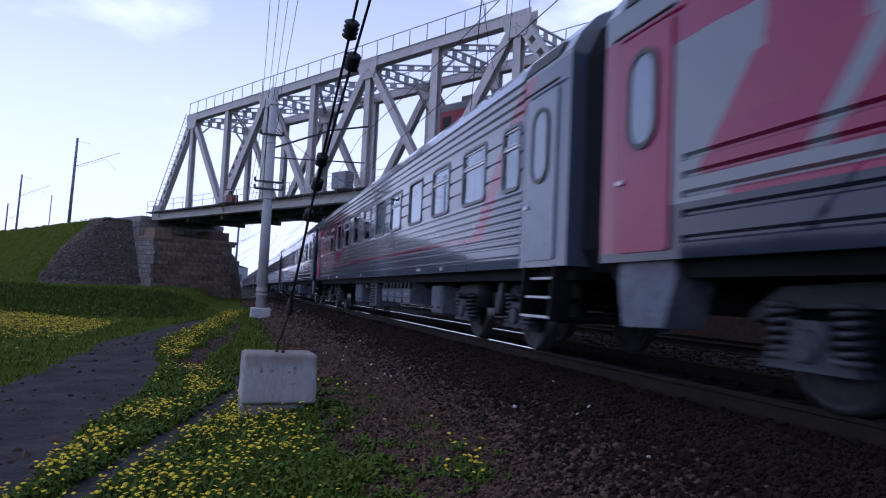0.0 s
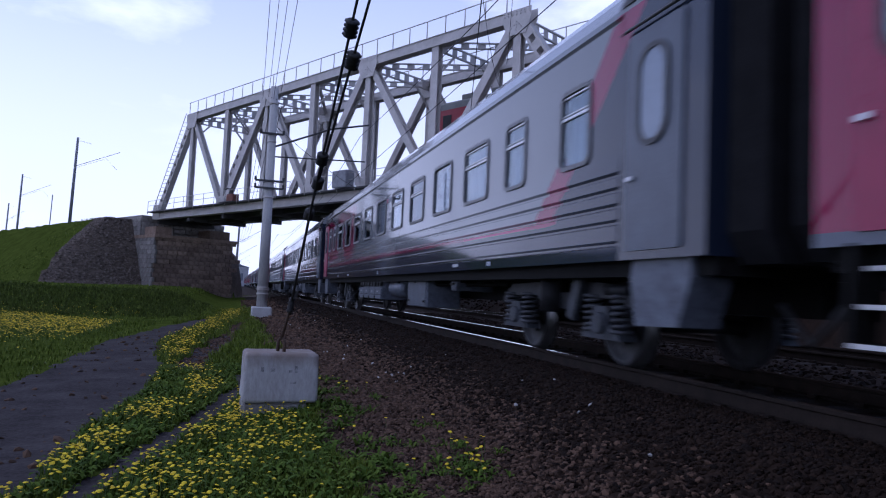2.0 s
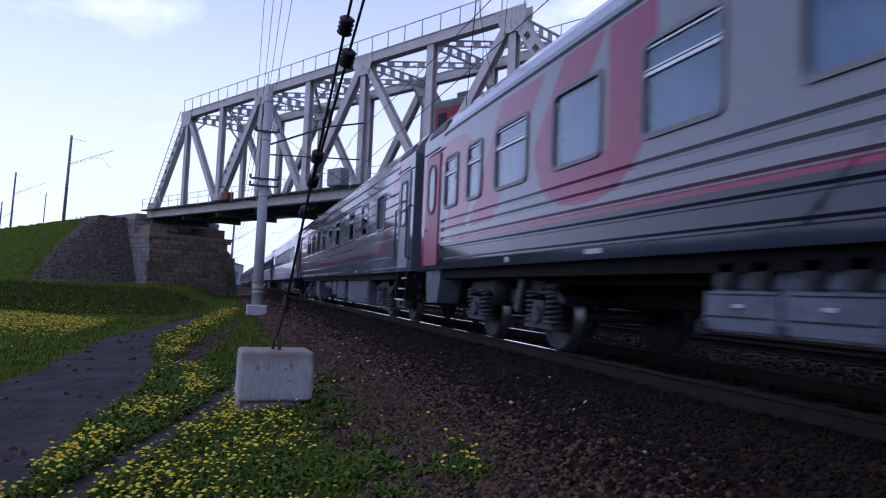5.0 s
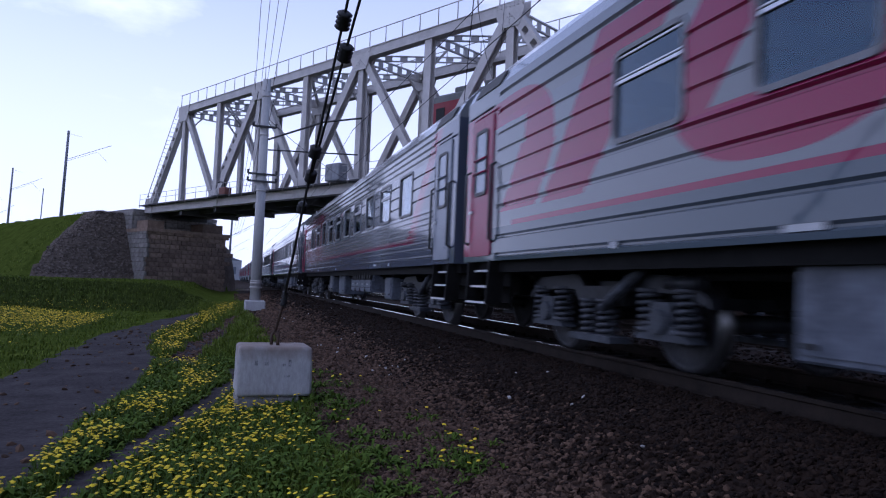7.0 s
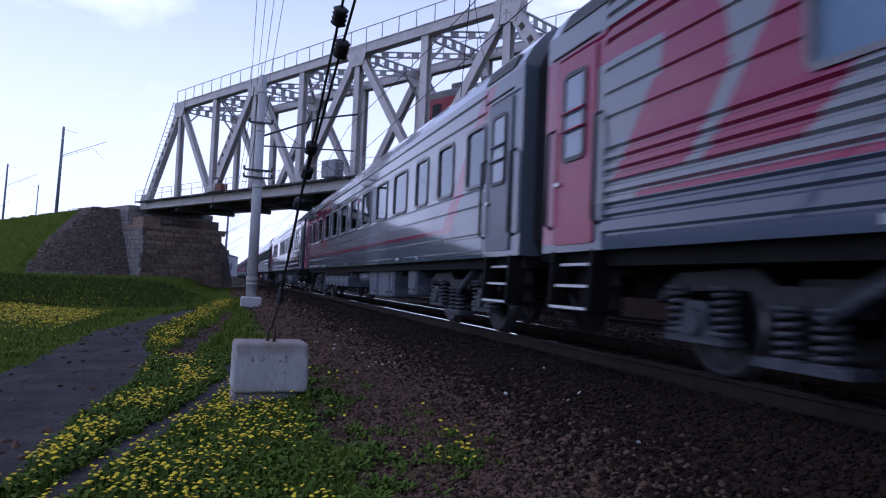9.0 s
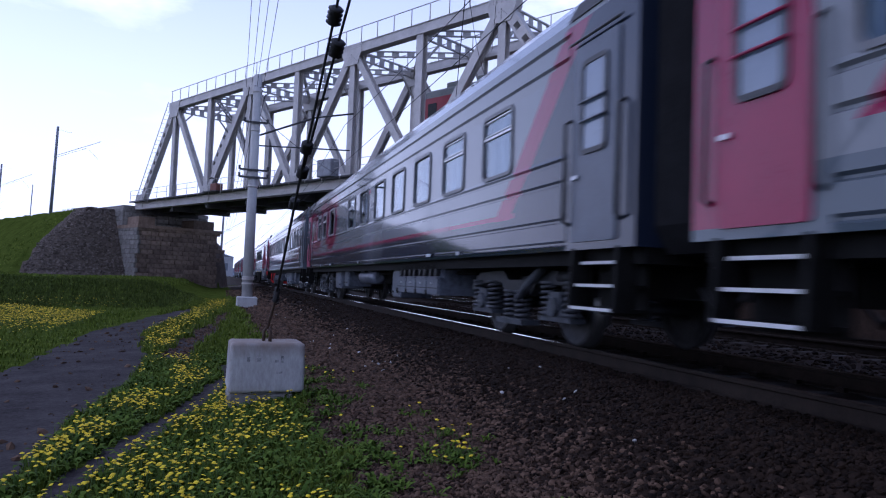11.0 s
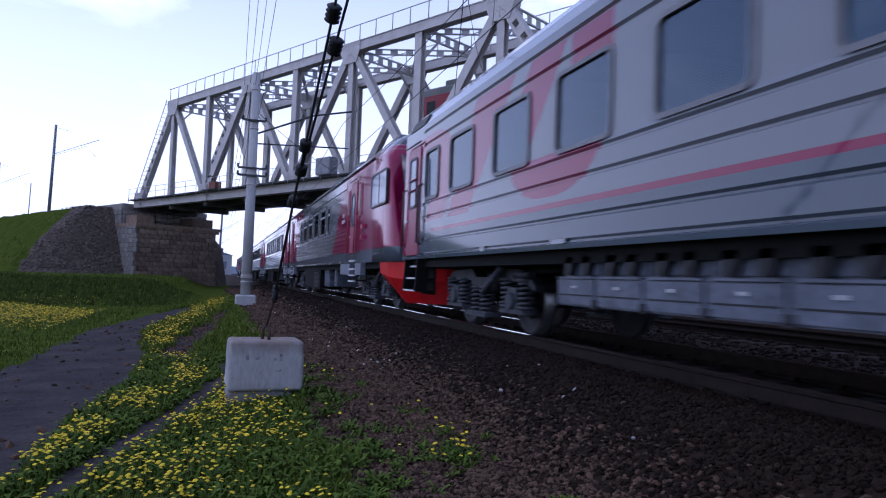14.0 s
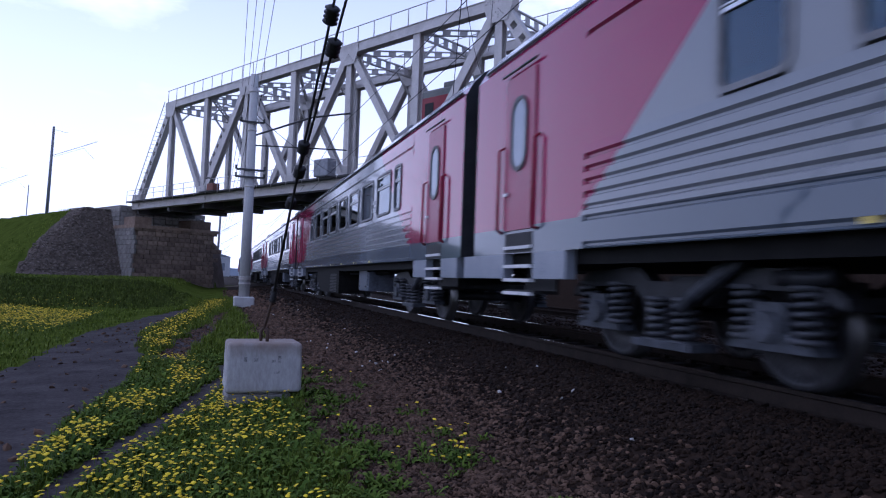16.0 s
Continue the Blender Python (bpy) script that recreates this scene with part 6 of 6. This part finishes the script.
def build_dandelions():
    verts, faces, index = [], [], []
    # dense along both verges of the rut
    for _ in range(4300):
        y = 3.3 + 12 * R.random() ** 1.2
        side = R.random()
        x = rut(min(y, 9.5)) + (R.gauss(-0.42, 0.17) if side < 0.5 else abs(R.gauss(0.15, 0.55)))
        if y > 9.5 and R.random() < 0.65:
            continue
        if y > 9.5:
            x = R.gauss(path_edges(y)[1] + 0.38, 0.2)
        if cover(x, y) != 0 or noise.noise((x * 2.2, y * 1.4, 5)) < -0.12:
            continue
        bloom(verts, faces, index, x, y, on_ground(x, y), R.uniform(0.07, 0.17), R.uniform(0.011, 0.020))
    for _ in range(900):
        y = R.uniform(3.4, 8.2)
        x = R.uniform(rut(y) + 0.1, -4.35)
        if cover(x, y) != 0 or noise.noise((x * 1.6, y * 1.6, 9)) < -0.1:
            continue
        bloom(verts, faces, index, x, y, on_ground(x, y), R.uniform(0.07, 0.16), R.uniform(0.011, 0.019))
    for _ in range(800):
        y = R.uniform(14, 36)
        x = R.gauss(path_edges(y)[1] + 0.45, 0.22) if y < 27 else R.gauss(-5.3 + 0.04 * (y - 27), 0.25)
        if cover(x, y) != 0:
            continue
        bloom(verts, faces, index, x, y, on_ground(x, y), R.uniform(0.10, 0.2), R.uniform(0.016, 0.026))
    # yellow field beyond the path
    for _ in range(8000):
        y = R.gauss(23.5, 3.0)
        x = -8.6 - (1.0 + 0.26 * y) * R.random()
        if cover(x, y) != 0 or noise.noise((x * 0.3, y * 0.2, 1)) < -0.25 or x > -8.3 - 0.22 * (y - 18) * (R.random() - 0.4):
            continue
        bloom(verts, faces, index, x, y, on_ground(x, y), R.uniform(0.08, 0.18), R.uniform(0.013, 0.023))
    # clumps in the ballast
    for cx, cy, n, s in ((-3.35, 4.60, 12, 0.07), (-3.27, 5.3, 7, 0.08), (-3.22, 6.25, 2, 0.04), (-3.66, 8.4, 5, 0.10), (-3.79, 9.4, 6, 0.12), (-3.58, 4.5, 2, 0.05), (-3.0, 5.0, 1, 0.05), (-3.85, 4.6, 4, 0.15), (-4.0, 6.2, 5, 0.2)):
        for _ in range(n):
            x, y = cx + R.gauss(0, s), cy + R.gauss(0, s * 1.4)
            bloom(verts, faces, index, x, y, on_ground(x, y), R.uniform(0.07, 0.15), R.uniform(0.014, 0.020))
    tagged(mesh_object("dandelions", verts, faces, None, [M_BLOOM, M_STEM], index), "yellow dandelions in bloom along the verge", "flowers", kind="stuff")


ICO = None


def stone(verts, faces, x, y, z, r):
    i = len(verts)
    sx, sy, sz = r * R.uniform(0.7, 1.35), r * R.uniform(0.7, 1.35), r * R.uniform(0.5, 0.95)
    a = R.uniform(0, math.tau)
    c, s = math.cos(a), math.sin(a)
    tx, ty = R.uniform(-0.5, 0.5), R.uniform(-0.5, 0.5)
    for vx, vy, vz in ICO[0]:
        k = R.uniform(0.78, 1.15)
        px, py, pz = vx * sx * k, vy * sy * k, vz * sz * k
        verts.append((x + px * c - py * s, y + px * s + py * c, z + pz + tx * px + ty * py))
    faces += [tuple(i + v for v in f) for f in ICO[1]]


def build_ballast():
    global ICO
    bm = bmesh.new()
    bmesh.ops.create_icosphere(bm, subdivisions=1, radius=1.0)
    bm.verts.ensure_lookup_table()
    ICO = ([tuple(v.co) for v in bm.verts], [tuple(v.index for v in f.verts) for f in bm.faces])
    bm.free()
    verts, faces = [], []
    oily_shade_v, oily_shade_f = [], []
    for y0, y1, n, r in ((2.6, 5.5, 13000, 0.020), (5.5, 9, 13000, 0.022), (9, 15, 10000, 0.028), (15, 26, 6000, 0.042), (26, 60, 3000, 0.075)):
        for _ in range(n):
            y = R.uniform(y0, y1)
            x = R.uniform(-4.6, -0.9)
            if x < -4.0 and R.random() < (-4.0 - x) / 0.6:
                continue
            # Stain and painted shade both thicken towards the near rail.
            oily_shade = R.random() < smooth(-3.3, -1.9, x)
            stone(oily_shade_v if oily_shade else verts, oily_shade_f if oily_shade else faces, x, y, on_ground(x, y) + 0.004, r * R.uniform(0.55, 1.35))
    for _ in range(3500):
        y, x = R.uniform(3, 30), R.uniform(0.9, 4.6)
        stone(oily_shade_v, oily_shade_f, x, y, on_ground(x, y) + 0.004, 0.05 * R.uniform(0.6, 1.3))
    for _ in range(3000):
        y, x = R.uniform(6, 60), R.uniform(8.2, 11.5)
        stone(oily_shade_v, oily_shade_f, x, y, on_ground(x, y), 0.10 * R.uniform(0.6, 1.3))
    for _ in range(6000):
        x, y = R.uniform(-4.3, -0.9), R.uniform(-7, 2.7)
        oily_shade = R.random() < smooth(-3.3, -1.9, x)
        stone(oily_shade_v if oily_shade else verts, oily_shade_f if oily_shade else faces, x, y, on_ground(x, y) + 0.004, 0.03 * R.uniform(0.6, 1.3))
    for _ in range(700):
        y = R.uniform(11.5, 26)
        x = -5.62 + 0.075 * (y - 13) + R.gauss(0, 0.16)
        stone(verts, faces, x, y, on_ground(x, y), 0.035 * R.uniform(0.6, 1.3))
    tagged(mesh_object("oily_shaded_ballast", oily_shade_v, oily_shade_f, M_OILY_SHADE), "oil-stained ballast stones about the rails, darkened further for train shade", "ballast", kind="stuff")
    tagged(mesh_object("ballast_stones", verts, faces, M_STONES), "loose dark brown ballast stones", "ballast", kind="stuff")
    verts, faces = [], []
    for cx, cy, n, s in ((-2.95, 9.6, 7, 0.18), (-1.9, 9.9, 2, 0.1), (-2.2, 5.6, 2, 0.2), (-2.3, 4.05, 1, 0.02), (-2.9, 22, 10, 0.6), (-2.7, 14, 5, 0.5), (-2.05, 7.4, 3, 0.4), (-3.3, 12, 3, 0.4)):
        for _ in range(n):
            x, y = cx + R.gauss(0, s), cy + R.gauss(0, s * 1.3)
            stone(verts, faces, x, y, on_ground(x, y) + 0.02, R.uniform(0.008, 0.018) * (1 + cy / 25))
    tagged(mesh_object("pale_stones", verts, faces, M_PALEBITS), "few pale stones and scraps lying on the ballast", "stones", kind="stuff")
    verts, faces = [], []
    for _ in range(240):
        y = 5.5 + 17 * R.random() ** 1.4
        l, r = path_edges(y)
        x = R.uniform(l + 0.1, r)
        stone(verts, faces, x, y, on_ground(x, y), R.choice((0.012, 0.016, 0.02, 0.03, 0.05)) * R.uniform(0.7, 1.3))
    tagged(mesh_object("path_clods", verts, faces, M_STONES), "dark clods and pebbles on the dirt path", "stones", kind="stuff")
    # cobbles on the paved embankment cone
    verts, faces = [], []
    made = 0
    while made < 9500:
        s, w = R.uniform(-6.5, -0.7), R.uniform(-14, -1.3)
        p = bridge_point(s, w, 0)
        if cover(p.x, p.y) != 3:
            made += 0.25
            continue
        stone(verts, faces, p.x, p.y, ground_z(p.x, p.y) + 0.0, R.uniform(0.08, 0.14))
        made += 1
    tagged(mesh_object("slope_cobbles", verts, faces, M_COBBLES), "grey cobbles paving the embankment cone", "cobbles", kind="stuff")


M_COBBLES = leaf_material("cobble_stones", (0.070, 0.055, 0.045), (0.175, 0.142, 0.118), 0.9)
build_grass()
build_bank_growth()
build_weeds()
build_dandelions()
build_ballast()


# ---------- movement ----------
# slight unevenness of the run, in metres
UNEVEN = {2.3: 0.1, 2.4: 0.5, 2.5: 0.72, 2.6: 0.2, 6.4: 0.06, 6.5: 0.12, 6.6: 0.06, 7.9: -0.1, 8.0: -0.2, 8.1: -0.1, 8.6: 0.12, 8.7: 0.38, 8.8: 0.15, 14.4: 0.1, 14.5: 0.2, 14.6: 0.1}


def motions():
    spin = SPEED / 0.475
    times = [k / FPS for k in range(16 * FPS + 1)]
    for ob, y in VEHICLES:
        walk(ob, [(k / 10, pose(0, y - SPEED * k / 10 + UNEVEN.get(k / 10, 0.0), 0)) for k in range(161)])
        for w in [o for o in ob.children if o.name.startswith("wheelset")]:
            m = w.matrix_basis.translation.copy()
            walk(w, [(t, pose(m.x, m.y, m.z, math.degrees(spin * t) % 360.0, 0, 0)) for t in times])


motions()
